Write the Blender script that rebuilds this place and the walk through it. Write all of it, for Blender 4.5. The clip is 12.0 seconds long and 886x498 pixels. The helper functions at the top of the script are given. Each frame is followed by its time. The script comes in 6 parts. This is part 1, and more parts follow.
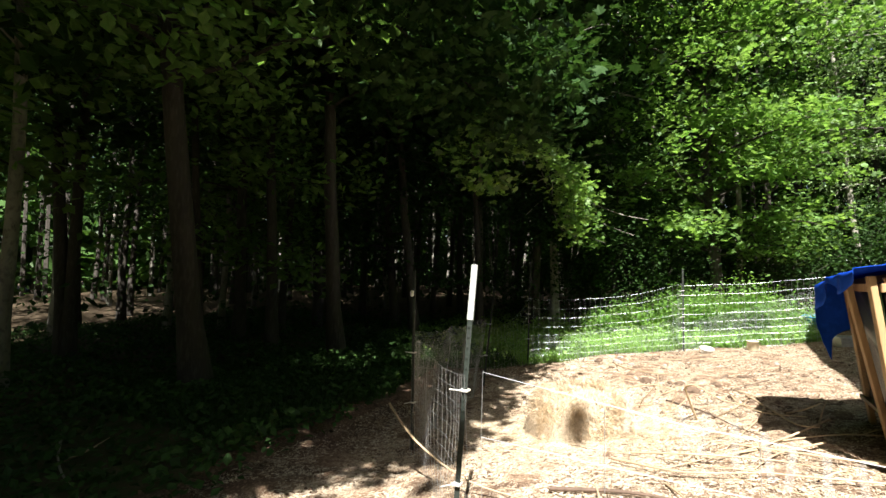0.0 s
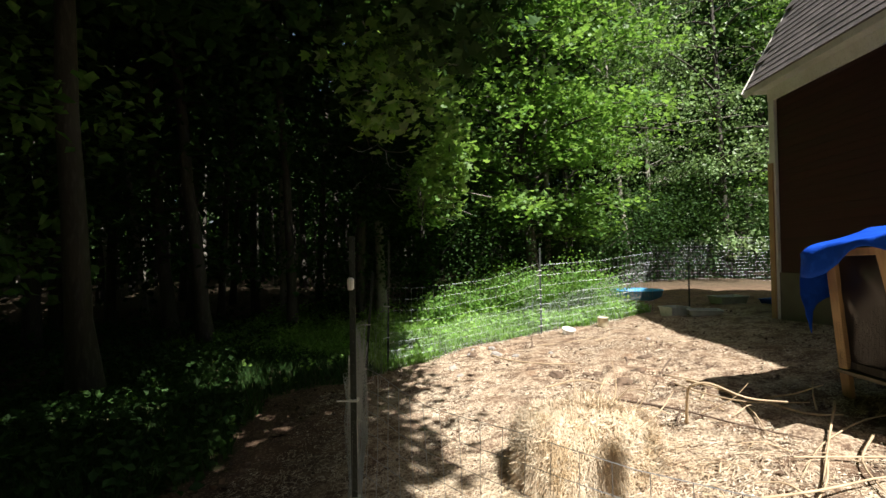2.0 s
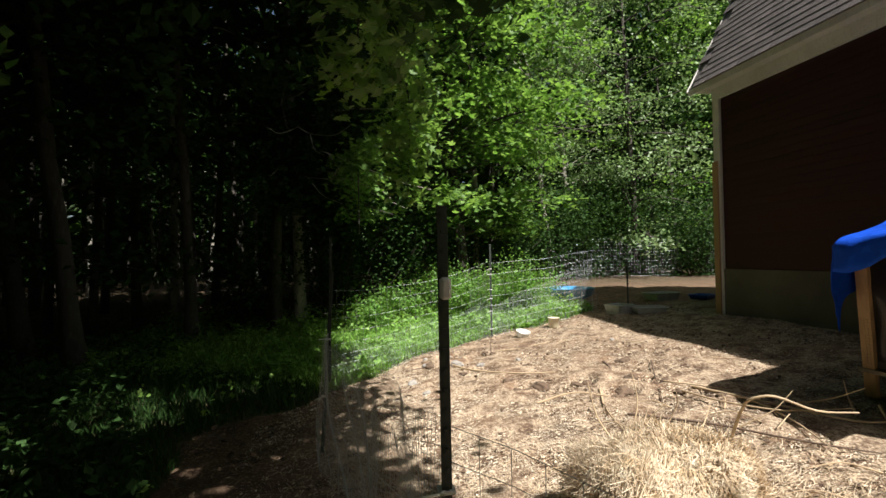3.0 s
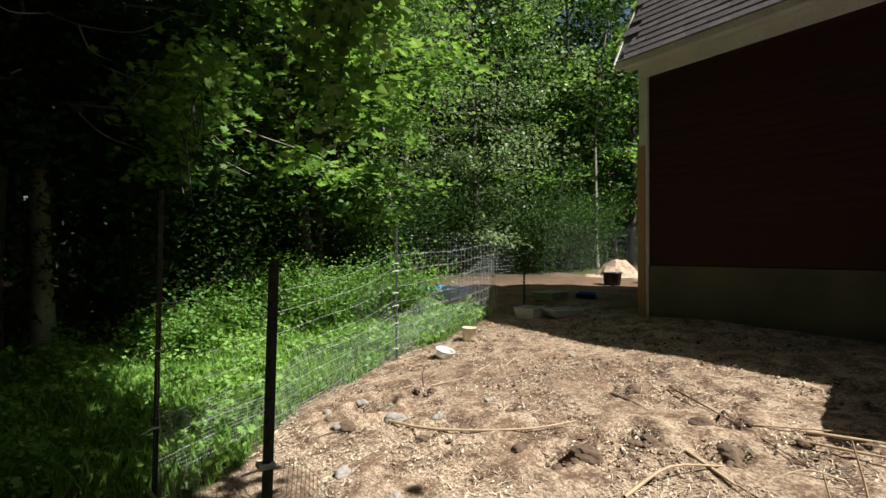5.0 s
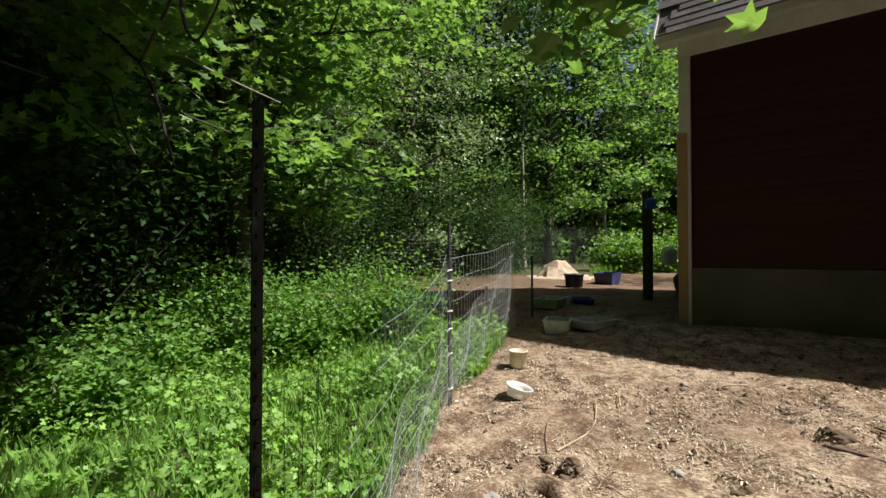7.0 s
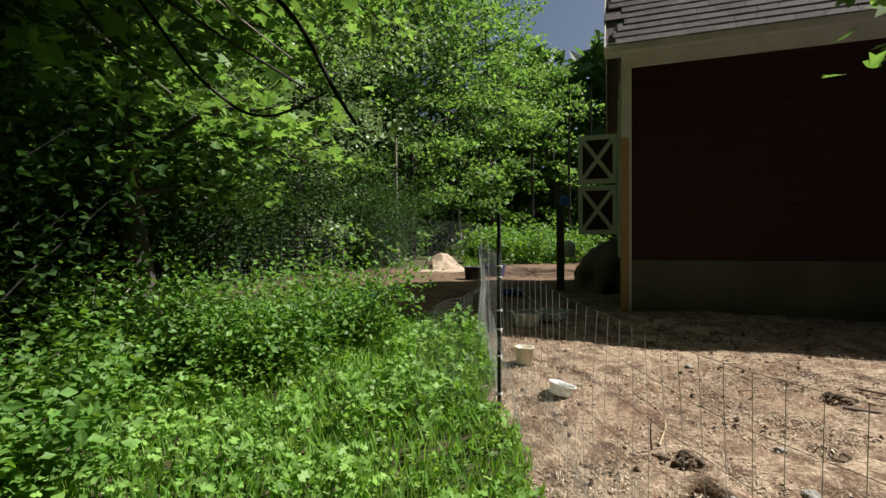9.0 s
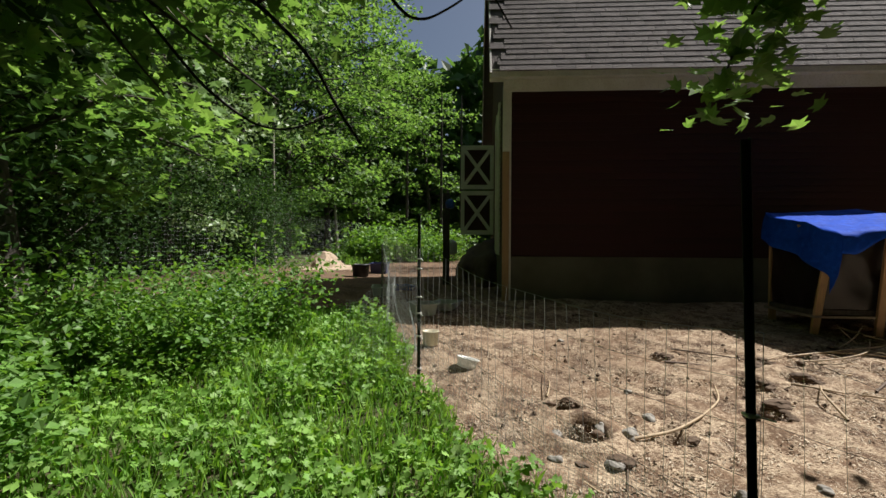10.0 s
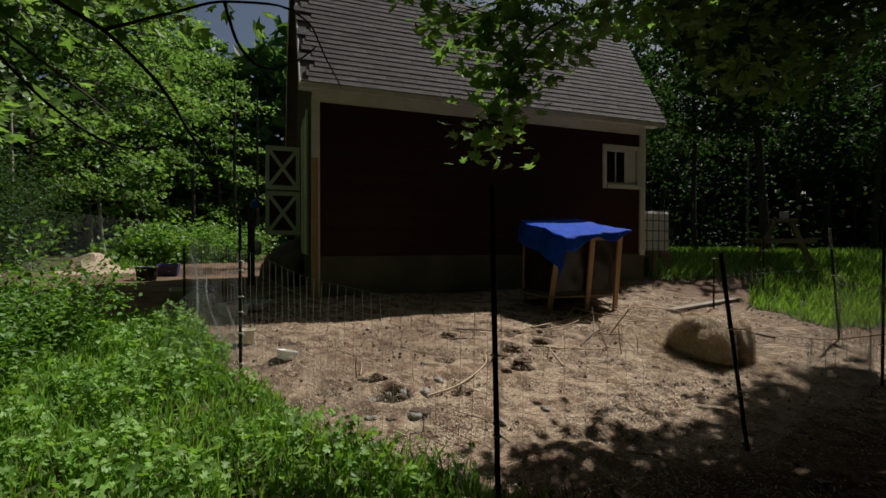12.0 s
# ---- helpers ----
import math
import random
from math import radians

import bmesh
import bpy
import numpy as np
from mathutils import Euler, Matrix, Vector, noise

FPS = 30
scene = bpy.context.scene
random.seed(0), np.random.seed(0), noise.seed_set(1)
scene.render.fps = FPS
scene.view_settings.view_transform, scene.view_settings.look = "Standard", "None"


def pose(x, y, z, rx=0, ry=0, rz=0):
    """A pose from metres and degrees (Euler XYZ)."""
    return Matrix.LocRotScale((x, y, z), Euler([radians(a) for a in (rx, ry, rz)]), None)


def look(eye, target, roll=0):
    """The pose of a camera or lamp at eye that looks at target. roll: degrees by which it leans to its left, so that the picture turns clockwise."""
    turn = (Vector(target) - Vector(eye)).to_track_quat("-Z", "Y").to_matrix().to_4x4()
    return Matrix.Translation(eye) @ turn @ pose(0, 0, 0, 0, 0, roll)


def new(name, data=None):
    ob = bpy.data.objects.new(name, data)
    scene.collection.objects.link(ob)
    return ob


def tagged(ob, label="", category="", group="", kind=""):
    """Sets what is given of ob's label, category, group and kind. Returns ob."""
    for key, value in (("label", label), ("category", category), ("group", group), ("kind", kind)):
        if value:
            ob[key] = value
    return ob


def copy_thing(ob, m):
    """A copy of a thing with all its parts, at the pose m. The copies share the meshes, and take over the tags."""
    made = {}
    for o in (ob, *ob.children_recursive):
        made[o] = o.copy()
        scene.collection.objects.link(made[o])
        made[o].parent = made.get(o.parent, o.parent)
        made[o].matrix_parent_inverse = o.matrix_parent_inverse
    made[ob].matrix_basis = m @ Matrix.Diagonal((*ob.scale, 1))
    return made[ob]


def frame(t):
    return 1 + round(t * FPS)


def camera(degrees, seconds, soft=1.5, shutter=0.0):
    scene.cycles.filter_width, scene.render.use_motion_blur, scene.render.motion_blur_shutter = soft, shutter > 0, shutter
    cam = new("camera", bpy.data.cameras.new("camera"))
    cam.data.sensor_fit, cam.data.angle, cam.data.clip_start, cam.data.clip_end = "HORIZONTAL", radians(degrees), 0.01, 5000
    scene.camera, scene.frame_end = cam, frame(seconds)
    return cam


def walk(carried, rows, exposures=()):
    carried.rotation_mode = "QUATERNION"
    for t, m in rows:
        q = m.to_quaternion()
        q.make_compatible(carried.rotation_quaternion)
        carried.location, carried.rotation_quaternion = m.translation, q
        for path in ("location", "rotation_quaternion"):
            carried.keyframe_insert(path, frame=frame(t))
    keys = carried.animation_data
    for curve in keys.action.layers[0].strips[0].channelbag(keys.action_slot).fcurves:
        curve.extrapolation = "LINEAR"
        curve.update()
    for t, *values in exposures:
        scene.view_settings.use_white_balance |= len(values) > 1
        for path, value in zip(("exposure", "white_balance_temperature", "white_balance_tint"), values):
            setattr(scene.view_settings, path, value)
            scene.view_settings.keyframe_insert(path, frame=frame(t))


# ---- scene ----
cam = camera(86.5, 12.0)
PATH = [
    (0, (-0.481, -0.065, 1.438), (-1.482, 1.664, 1.522), 0.6),
    (0.5, (-0.972, 0.349, 1.392), (-1.743, 2.193, 1.469), 0.1),
    (1, (-1.452, 0.701, 1.357), (-1.985, 2.628, 1.42), -0.4),
    (1.5, (-1.975, 1.054, 1.326), (-2.266, 3.032, 1.375), -0.7),
    (2, (-2.456, 1.45, 1.316), (-2.535, 3.448, 1.355), -0.9),
    (2.5, (-2.898, 1.882, 1.303), (-2.755, 3.877, 1.336), -0.8),
    (3, (-3.221, 2.426, 1.286), (-2.867, 4.394, 1.319), -1.1),
    (5, (-3.861, 5.236, 1.194), (-2.693, 6.86, 1.209), -0.0),
    (5.5, (-3.972, 5.796, 1.2), (-2.681, 7.323, 1.22), -0.4),
    (6, (-4.023, 6.405, 1.206), (-2.651, 7.861, 1.224), -0.2),
    (6.5, (-4.108, 6.991, 1.218), (-2.658, 8.368, 1.233), -0.2),
    (8.5, (-4.412, 9.047, 1.179), (-2.613, 9.92, 1.181), -0.2),
    (9, (-4.684, 9.312, 1.232), (-2.797, 9.977, 1.215), -0.2),
    (9.5, (-4.998, 9.459, 1.192), (-3.04, 9.868, 1.182), -0.2),
    (10, (-5.346, 9.644, 1.194), (-3.35, 9.768, 1.177), 0.3),
    (10.5, (-5.628, 9.879, 1.208), (-3.634, 9.717, 1.189), 1.1),
    (11, (-5.825, 9.926, 1.206), (-3.862, 9.543, 1.191), 0.7),
    (11.5, (-5.963, 9.921, 1.211), (-4.044, 9.358, 1.196), 0.3),
    (12, (-6.05, 9.884, 1.238), (-4.176, 9.184, 1.215), 0.1),
]
EXPOSURES = [(0.0, 1.8), (1.5, 1.5), (3.0, 1.1), (5.0, 0.88), (8.5, 0.8), (10.5, 0.62), (11.5, 0.55), (12.0, -0.05)]
walk(cam, [(t, look(eye, target, roll)) for t, eye, target, roll in PATH], exposures=EXPOSURES)
# ---- body ----
# world, sun, exposure
SKY = 0.042
SUN_DIR = Vector((0.27, -0.535, 0.80)).normalized()
world = bpy.data.worlds.new("world")
scene.world = world
world.use_nodes = True
wn = world.node_tree.nodes
sky = wn.new("ShaderNodeTexSky")
sky.sky_type = "NISHITA"
sky.sun_disc = False
sky.dust_density = 3.0
sky.sun_elevation = math.asin(SUN_DIR.z)
sky.sun_rotation = math.atan2(SUN_DIR.x, SUN_DIR.y)
world.node_tree.links.new(sky.outputs[0], wn["Background"].inputs[0])
wn["Background"].inputs[1].default_value = SKY
sun = new("sun", bpy.data.lights.new("sun", "SUN"))
sun.data.energy = 5.0
sun.data.angle = radians(0.55)
sun.data.color = (1.0, 0.965, 0.91)
sun.matrix_world = look((0, 0, 30), tuple(Vector((0, 0, 30)) - SUN_DIR))


# ---- materials ----
def material(name, base, second=None, scale=8.0, rough=0.7, bump=0.0, fine=60.0, metal=0.0, third=None, stretch=(1, 1, 1), island=0.0, trans=0.0, spec=0.5):
    """Two or three colours mixed by noise at two scales, with bump."""
    m = bpy.data.materials.new(name)
    m.use_nodes = True
    nt = m.node_tree
    n, l = nt.nodes, nt.links
    b = n["Principled BSDF"]
    b.inputs["Roughness"].default_value = rough
    b.inputs["Metallic"].default_value = metal
    b.inputs["Specular IOR Level"].default_value = spec
    co = n.new("ShaderNodeTexCoord")
    mp = n.new("ShaderNodeMapping")
    mp.inputs["Scale"].default_value = stretch
    l.new(co.outputs["Object"], mp.inputs[0])
    na = n.new("ShaderNodeTexNoise")
    na.inputs["Scale"].default_value = scale
    na.inputs["Detail"].default_value = 5
    nb = n.new("ShaderNodeTexNoise")
    nb.inputs["Scale"].default_value = fine
    nb.inputs["Detail"].default_value = 3
    l.new(mp.outputs[0], na.inputs[0])
    l.new(mp.outputs[0], nb.inputs[0])
    mix = n.new("ShaderNodeMix")
    mix.data_type = "RGBA"
    mix.inputs["A"].default_value = (*base, 1)
    mix.inputs["B"].default_value = (*(second or tuple(c * 0.7 for c in base)), 1)
    ramp = n.new("ShaderNodeMapRange")
    ramp.inputs["From Min"].default_value = 0.35
    ramp.inputs["From Max"].default_value = 0.65
    l.new(na.outputs["Fac"], ramp.inputs[0])
    l.new(ramp.outputs[0], mix.inputs["Factor"])
    mix2 = n.new("ShaderNodeMix")
    mix2.data_type = "RGBA"
    mix2.inputs["B"].default_value = (*(third or tuple(c * 0.6 for c in base)), 1)
    r2 = n.new("ShaderNodeMapRange")
    r2.inputs["From Min"].default_value = 0.5
    r2.inputs["From Max"].default_value = 0.75
    r2.inputs["To Max"].default_value = 0.8
    l.new(nb.outputs["Fac"], r2.inputs[0])
    l.new(r2.outputs[0], mix2.inputs["Factor"])
    l.new(mix.outputs["Result"], mix2.inputs["A"])
    out = mix2.outputs["Result"]
    if island:
        g = n.new("ShaderNodeNewGeometry")
        oi = n.new("ShaderNodeObjectInfo")
        add = n.new("ShaderNodeMath")
        l.new(g.outputs["Random Per Island"], add.inputs[0])
        l.new(oi.outputs["Random"], add.inputs[1])
        fr = n.new("ShaderNodeMath")
        fr.operation = "FRACT"
        l.new(add.outputs[0], fr.inputs[0])
        mr = n.new("ShaderNodeMapRange")
        mr.inputs["To Min"].default_value = 1 - island
        mr.inputs["To Max"].default_value = 1 + island
        l.new(fr.outputs[0], mr.inputs[0])
        hs = n.new("ShaderNodeHueSaturation")
        l.new(mr.outputs[0], hs.inputs["Value"])
        l.new(out, hs.inputs["Color"])
        out = hs.outputs[0]
    l.new(out, b.inputs["Base Color"])
    if bump:
        bp = n.new("ShaderNodeBump")
        bp.inputs["Strength"].default_value = bump
        bp.inputs["Distance"].default_value = 0.01
        l.new(nb.outputs["Fac"], bp.inputs["Height"])
        l.new(bp.outputs[0], b.inputs["Normal"])
    if trans:
        tr = n.new("ShaderNodeBsdfTranslucent")
        hs2 = n.new("ShaderNodeHueSaturation")
        hs2.inputs["Hue"].default_value = 0.485
        hs2.inputs["Saturation"].default_value = 1.15
        hs2.inputs["Value"].default_value = 1.7
        l.new(out, hs2.inputs["Color"])
        l.new(hs2.outputs[0], tr.inputs[0])
        ms = n.new("ShaderNodeMixShader")
        ms.inputs[0].default_value = trans
        l.new(b.outputs[0], ms.inputs[1])
        l.new(tr.outputs[0], ms.inputs[2])
        l.new(ms.outputs[0], n["Material Output"].inputs[0])
    return m


LEAF = material("maple_leaf", (0.15, 0.26, 0.07), (0.09, 0.19, 0.045), 0.9, 0.5, 0, 9, third=(0.21, 0.32, 0.1), island=0.35, trans=0.45, spec=0.35)
LEAF_PALE = material("aspen_leaf", (0.19, 0.28, 0.12), (0.14, 0.23, 0.085), 0.9, 0.45, 0, 9, third=(0.2, 0.28, 0.13), island=0.35, trans=0.3, spec=0.5)
# darker copy of the maple leaf: the woods' shade is in its colour
LEAF_SHADED = material("shaded_forest_leaf", (0.034, 0.072, 0.02), (0.02, 0.05, 0.013), 0.5, 0.65, 0, 7, third=(0.05, 0.095, 0.026), island=0.4, trans=0.3, spec=0.12)
LEAF_FAR = material("far_leaf", (0.075, 0.15, 0.04), (0.045, 0.1, 0.025), 0.3, 0.5, 0, 3, third=(0.1, 0.18, 0.05), island=0.4, trans=0.35, spec=0.3)
SHRUB = material("shrub_leaf", (0.13, 0.25, 0.05), (0.08, 0.18, 0.035), 2.2, 0.5, 0, 9, third=(0.2, 0.33, 0.08), island=0.4, trans=0.35, spec=0.3)
# grass and plant colour with the shade under the trees painted in
GRASS_SHADED = material("shaded_grass_and_plant", (0.045, 0.1, 0.025), (0.03, 0.07, 0.02), 0.8, 0.6, 0, 7, third=(0.07, 0.12, 0.03), island=0.4, trans=0.3, spec=0.2)
WEED = material("weed_leaf", (0.2, 0.35, 0.075), (0.14, 0.28, 0.055), 1.2, 0.5, 0, 9, third=(0.28, 0.42, 0.12), island=0.35, trans=0.35, spec=0.3)
GRASS = material("grass_blade", (0.2, 0.36, 0.08), (0.14, 0.28, 0.055), 1.5, 0.55, 0, 9, third=(0.2, 0.28, 0.07), island=0.4, trans=0.3, spec=0.3)
BARK = material("bark", (0.06, 0.05, 0.04), (0.035, 0.03, 0.025), 3, 0.9, 0.8, 25, third=(0.1, 0.09, 0.075), stretch=(1, 1, 0.25))
BARK_PALE = material("pale_bark", (0.33, 0.31, 0.26), (0.2, 0.185, 0.15), 3, 0.85, 0.5, 20, third=(0.08, 0.07, 0.06), stretch=(1, 1, 0.6))
TWIG = material("dead_twig", (0.4, 0.36, 0.31), (0.24, 0.21, 0.18), 6, 0.85, 0.3, 50)
SIDING = material("red_siding", (0.042, 0.0065, 0.0045), (0.03, 0.005, 0.0035), 1.5, 0.75, 0.25, 40, third=(0.035, 0.007, 0.005), stretch=(1, 0.2, 3), island=0.12)
TRIM = material("white_trim", (0.72, 0.71, 0.66), (0.6, 0.58, 0.52), 3, 0.6, 0.15, 40, third=(0.5, 0.48, 0.42))
RAW = material("bare_pine_board", (0.42, 0.27, 0.13), (0.33, 0.2, 0.1), 4, 0.7, 0.3, 30, third=(0.25, 0.15, 0.08), stretch=(1, 1, 0.15))
CONCRETE = material("concrete_foundation", (0.13, 0.12, 0.085), (0.07, 0.066, 0.048), 1.3, 0.9, 0.4, 50, third=(0.1, 0.1, 0.07))
SHINGLE = material("roof_shingle", (0.15, 0.128, 0.125), (0.11, 0.094, 0.09), 2.5, 0.9, 0.6, 120, third=(0.09, 0.08, 0.075), island=0.22)
TARP = material("blue_tarp", (0.01, 0.07, 0.5), (0.008, 0.055, 0.4), 6, 0.7, 0.5, 16, third=(0.015, 0.1, 0.62), trans=0.1, spec=0.06)
OLD_WIRE = material("old_dull_wire", (0.06, 0.06, 0.06), (0.04, 0.04, 0.04), 10, 0.8, 0, 60)
WOOD = material("weathered_wood", (0.3, 0.25, 0.19), (0.2, 0.17, 0.13), 5, 0.85, 0.4, 40, stretch=(1, 1, 0.2))
STEEL = material("galvanised_wire", (0.55, 0.56, 0.57), (0.42, 0.43, 0.44), 10, 0.45, 0, 60, metal=0.6)
POST_GREEN = material("dark_green_post_paint", (0.02, 0.028, 0.022), (0.03, 0.035, 0.03), 8, 0.55, 0.2, 60)
POST_WHITE = material("white_post_tip_paint", (0.4, 0.42, 0.4), (0.3, 0.32, 0.3), 12, 0.6, 0.2, 60)
NET = material("plastic_netting", (0.42, 0.45, 0.44), (0.35, 0.38, 0.37), 6, 0.5, 0, 40, trans=0.3)
WHITE_PLASTIC = material("white_plastic", (0.75, 0.75, 0.72), (0.6, 0.6, 0.56), 5, 0.4, 0, 40, trans=0.15)
BLACK_PLASTIC = material("black_plastic", (0.02, 0.021, 0.024), (0.03, 0.03, 0.03), 5, 0.5, 0, 40)
STRAW = material("straw", (0.6, 0.52, 0.4), (0.42, 0.33, 0.23), 3, 0.7, 0, 20, third=(0.74, 0.69, 0.58), island=0.35, trans=0.1)
STONE = material("stone", (0.3, 0.28, 0.25), (0.22, 0.2, 0.18), 5, 0.9, 0.5, 30)
SOIL = material("soil_clod", (0.13, 0.085, 0.055), (0.09, 0.06, 0.04), 5, 0.95, 0.6, 30)
GLASS_DARK = material("window_glass", (0.01, 0.012, 0.012), (0.01, 0.012, 0.012), 5, 0.05, 0, 30)
BLUE_PLASTIC = material("blue_plastic", (0.02, 0.1, 0.45), (0.015, 0.08, 0.4), 5, 0.4, 0, 40)


# ---- helpers ----
def smooth(a, b, v):
    t = np.clip((v - a) / (b - a), 0, 1)
    return t * t * (3 - 2 * t)


def ground_z(x, y):
    """Height of the ground."""
    x, y = np.asarray(x, float), np.asarray(y, float)
    base = 0.03 + 0.105 * np.clip(x, -3.4, 3.0) - 0.02 * np.clip(-3.4 - x, 0, 8)
    rise = 0.45 * smooth(0.6, 4.5, x - 0.35 * y + 0.2) * (1 - smooth(2.0, 6.0, y))
    north = 0.03 * np.clip(y - 12, 0, 12)
    swell = 0.03 * np.sin(1.3 * x + 0.7) * np.cos(1.1 * y) + 0.015 * np.sin(3.1 * x + 2.3 * y)
    return base + rise + north + swell * 0.6


def gz(x, y):
    return float(ground_z(x, y))


def part(name, bm, material_, parent=None, label="", smooth_=False):
    me = bpy.data.meshes.new(name)
    bm.to_mesh(me)
    bm.free()
    me.materials.append(material_)
    if smooth_:
        me.polygons.foreach_set("use_smooth", [True] * len(me.polygons))
    ob = new(name, me)
    if parent:
        ob.parent = parent
    if label:
        ob["label"] = label
    return ob


def raw_mesh(name, verts, faces, material_, parent=None, label="", flat=True):
    """A mesh from arrays: all faces have the same number of corners."""
    verts = np.asarray(verts, np.float32)
    faces = np.asarray(faces, np.int32)
    me = bpy.data.meshes.new(name)
    me.vertices.add(len(verts))
    me.vertices.foreach_set("co", verts.ravel())
    k = faces.shape[1]
    me.loops.add(faces.size)
    me.loops.foreach_set("vertex_index", faces.ravel())
    me.polygons.add(len(faces))
    me.polygons.foreach_set("loop_start", np.arange(0, faces.size, k, dtype=np.int32))
    me.polygons.foreach_set("use_smooth", np.full(len(faces), not flat))
    me.update(calc_edges=True)
    me.materials.append(material_)
    ob = new(name, me)
    if parent:
        ob.parent = parent
    if label:
        ob["label"] = label
    return ob


def thing(name, at, label, category, group="", rz=0.0):
    ob = new(name)
    ob.empty_display_size = 0.2
    ob.matrix_basis = pose(*at, 0, 0, rz)
    return tagged(ob, label, category, group)


def box(bm, lo, hi, bevel=0.0, m=None):
    lo, hi = Vector(lo), Vector(hi)
    r = bmesh.ops.create_cube(bm, size=1)
    vs = r["verts"]
    mid, size = (lo + hi) / 2, hi - lo
    for v in vs:
        v.co = Vector((v.co.x * size.x, v.co.y * size.y, v.co.z * size.z)) + mid
    if bevel:
        es = list({e for v in vs for e in v.link_edges})
        r = bmesh.ops.bevel(bm, geom=es, offset=bevel, segments=1, affect="EDGES")
        vs = list({v for f in r["faces"] for v in f.verts} | {v for v in vs if v.is_valid})
    if m is not None:
        bmesh.ops.transform(bm, matrix=m, verts=[v for v in vs if v.is_valid])
    return vs


def beam(bm, a, b, w, h, bevel=0.004, up=(0, 0, 1)):
    """A bar of w by h from a to b."""
    a, b = Vector(a), Vector(b)
    d = b - a
    z = d.normalized()
    x = Vector(up).cross(z)
    if x.length < 1e-3:
        x = Vector((1, 0, 0)).cross(z)
    x.normalize()
    y = z.cross(x)
    m = Matrix((x, y, z)).transposed().to_4x4()
    m.translation = a
    box(bm, (-w / 2, -h / 2, 0), (w / 2, h / 2, d.length), bevel, m)


def tube_arrays(points, radii, sides=6):
    pts = np.asarray(points, float)
    rad = np.asarray(radii, float)
    n = len(pts)
    tan = np.gradient(pts, axis=0)
    tan /= np.linalg.norm(tan, axis=1)[:, None] + 1e-9
    ref = np.array([0.31, 0.95, 0.05])
    x = np.cross(tan, ref)
    x /= np.linalg.norm(x, axis=1)[:, None] + 1e-9
    y = np.cross(tan, x)
    a = np.arange(sides) / sides * 2 * np.pi
    v = pts[:, None] + rad[:, None, None] * (np.cos(a)[None, :, None] * x[:, None] + np.sin(a)[None, :, None] * y[:, None])
    i = np.arange(n - 1)[:, None] * sides
    j = np.arange(sides)[None]
    k = (j + 1) % sides
    f = np.stack([i + j, i + k, i + sides + k, i + sides + j], -1).reshape(-1, 4)
    return v.reshape(-1, 3), f


def join_arrays(pieces):
    vs, fs, o = [], [], 0
    for v, f in pieces:
        vs.append(v)
        fs.append(f + o)
        o += len(v)
    return np.concatenate(vs), np.concatenate(fs)


# leaf outlines, in the leaf's own plane: length along y from 0 to 1
LEAF_OVAL = (np.array([(0, 0, 0), (-0.36, 0.45, 0.06), (0, 1, -0.08), (0.36, 0.45, 0.06)]), np.array([(0, 3, 2, 1)]))
_m = [(0, 0.0, 0), (-0.2, 0.02, 0), (-0.55, 0.2, .03), (-0.3, 0.36, 0), (-0.62, 0.68, .05), (-0.22, 0.62, 0), (0, 1.0, -.08), (0.22, 0.62, 0), (0.62, 0.68, .05), (0.3, 0.36, 0), (0.55, 0.2, .03), (0.2, 0.02, 0)]
LEAF_MAPLE = (np.array(_m, float), np.array([(0, 3, 2, 1), (0, 5, 4, 3), (0, 7, 6, 5), (0, 9, 8, 7), (0, 11, 10, 9)]))
LEAF_LOBED = (np.array([(0, 0, 0), (-0.5, 0.3, .04), (-0.18, 0.5, 0), (-0.45, 0.8, .04), (0, 1, -.06), (0.45, 0.8, .04), (0.18, 0.5, 0), (0.5, 0.3, .04)]), np.array([(0, 2, 1, 1), (0, 7, 6, 2), (2, 4, 3, 3), (2, 6, 4, 4), (6, 5, 4, 4)]))
LEAF_BLADE = (np.array([(-0.035, 0, 0), (0.035, 0, 0), (0.02, 0.6, 0.08), (0, 1, 0.25), (-0.02, 0.6, 0.08)]), np.array([(0, 1, 2, 4), (4, 2, 3, 3)]))


def leaves(rng, centres, size, template, tilt=0.6, updown=1.0, jitter=0.3):
    """Leaf cards at the centres; tilt: how far their normals stray from up."""
    c = np.asarray(centres, float)
    n = len(c)
    nor = rng.normal(size=(n, 3)) * tilt + np.array([0, 0, updown])
    nor /= np.linalg.norm(nor, axis=1)[:, None] + 1e-9
    d = rng.normal(size=(n, 3))
    d -= nor * (d * nor).sum(1)[:, None]
    d /= np.linalg.norm(d, axis=1)[:, None] + 1e-9
    s = np.cross(d, nor)
    sz = size * (1 + jitter * rng.uniform(-1, 1, n))
    tv, tf = template
    v = c[:, None] + sz[:, None, None] * (tv[None, :, 0, None] * s[:, None] + (tv[None, :, 1, None] - 0.5) * d[:, None] + tv[None, :, 2, None] * nor[:, None])
    tris = []
    for f in tf:
        f = list(dict.fromkeys(f.tolist()))
        tris += [(f[0], f[i], f[i + 1]) for i in range(1, len(f) - 1)]
    f = (np.arange(n)[:, None, None] * len(tv) + np.array(tris)[None]).reshape(-1, 3)
    return v.reshape(-1, 3), f


def branch(rng, start, way, length, n=7, droop=0.0, wander=0.12):
    p = np.array(start, float)
    d = np.array(way, float)
    d /= np.linalg.norm(d)
    pts = [p.copy()]
    for i in range(n):
        d = d + rng.normal(size=3) * wander + np.array([0, 0, -droop / n])
        d /= np.linalg.norm(d)
        p = p + d * length / n
        pts.append(p.copy())
    return np.array(pts)


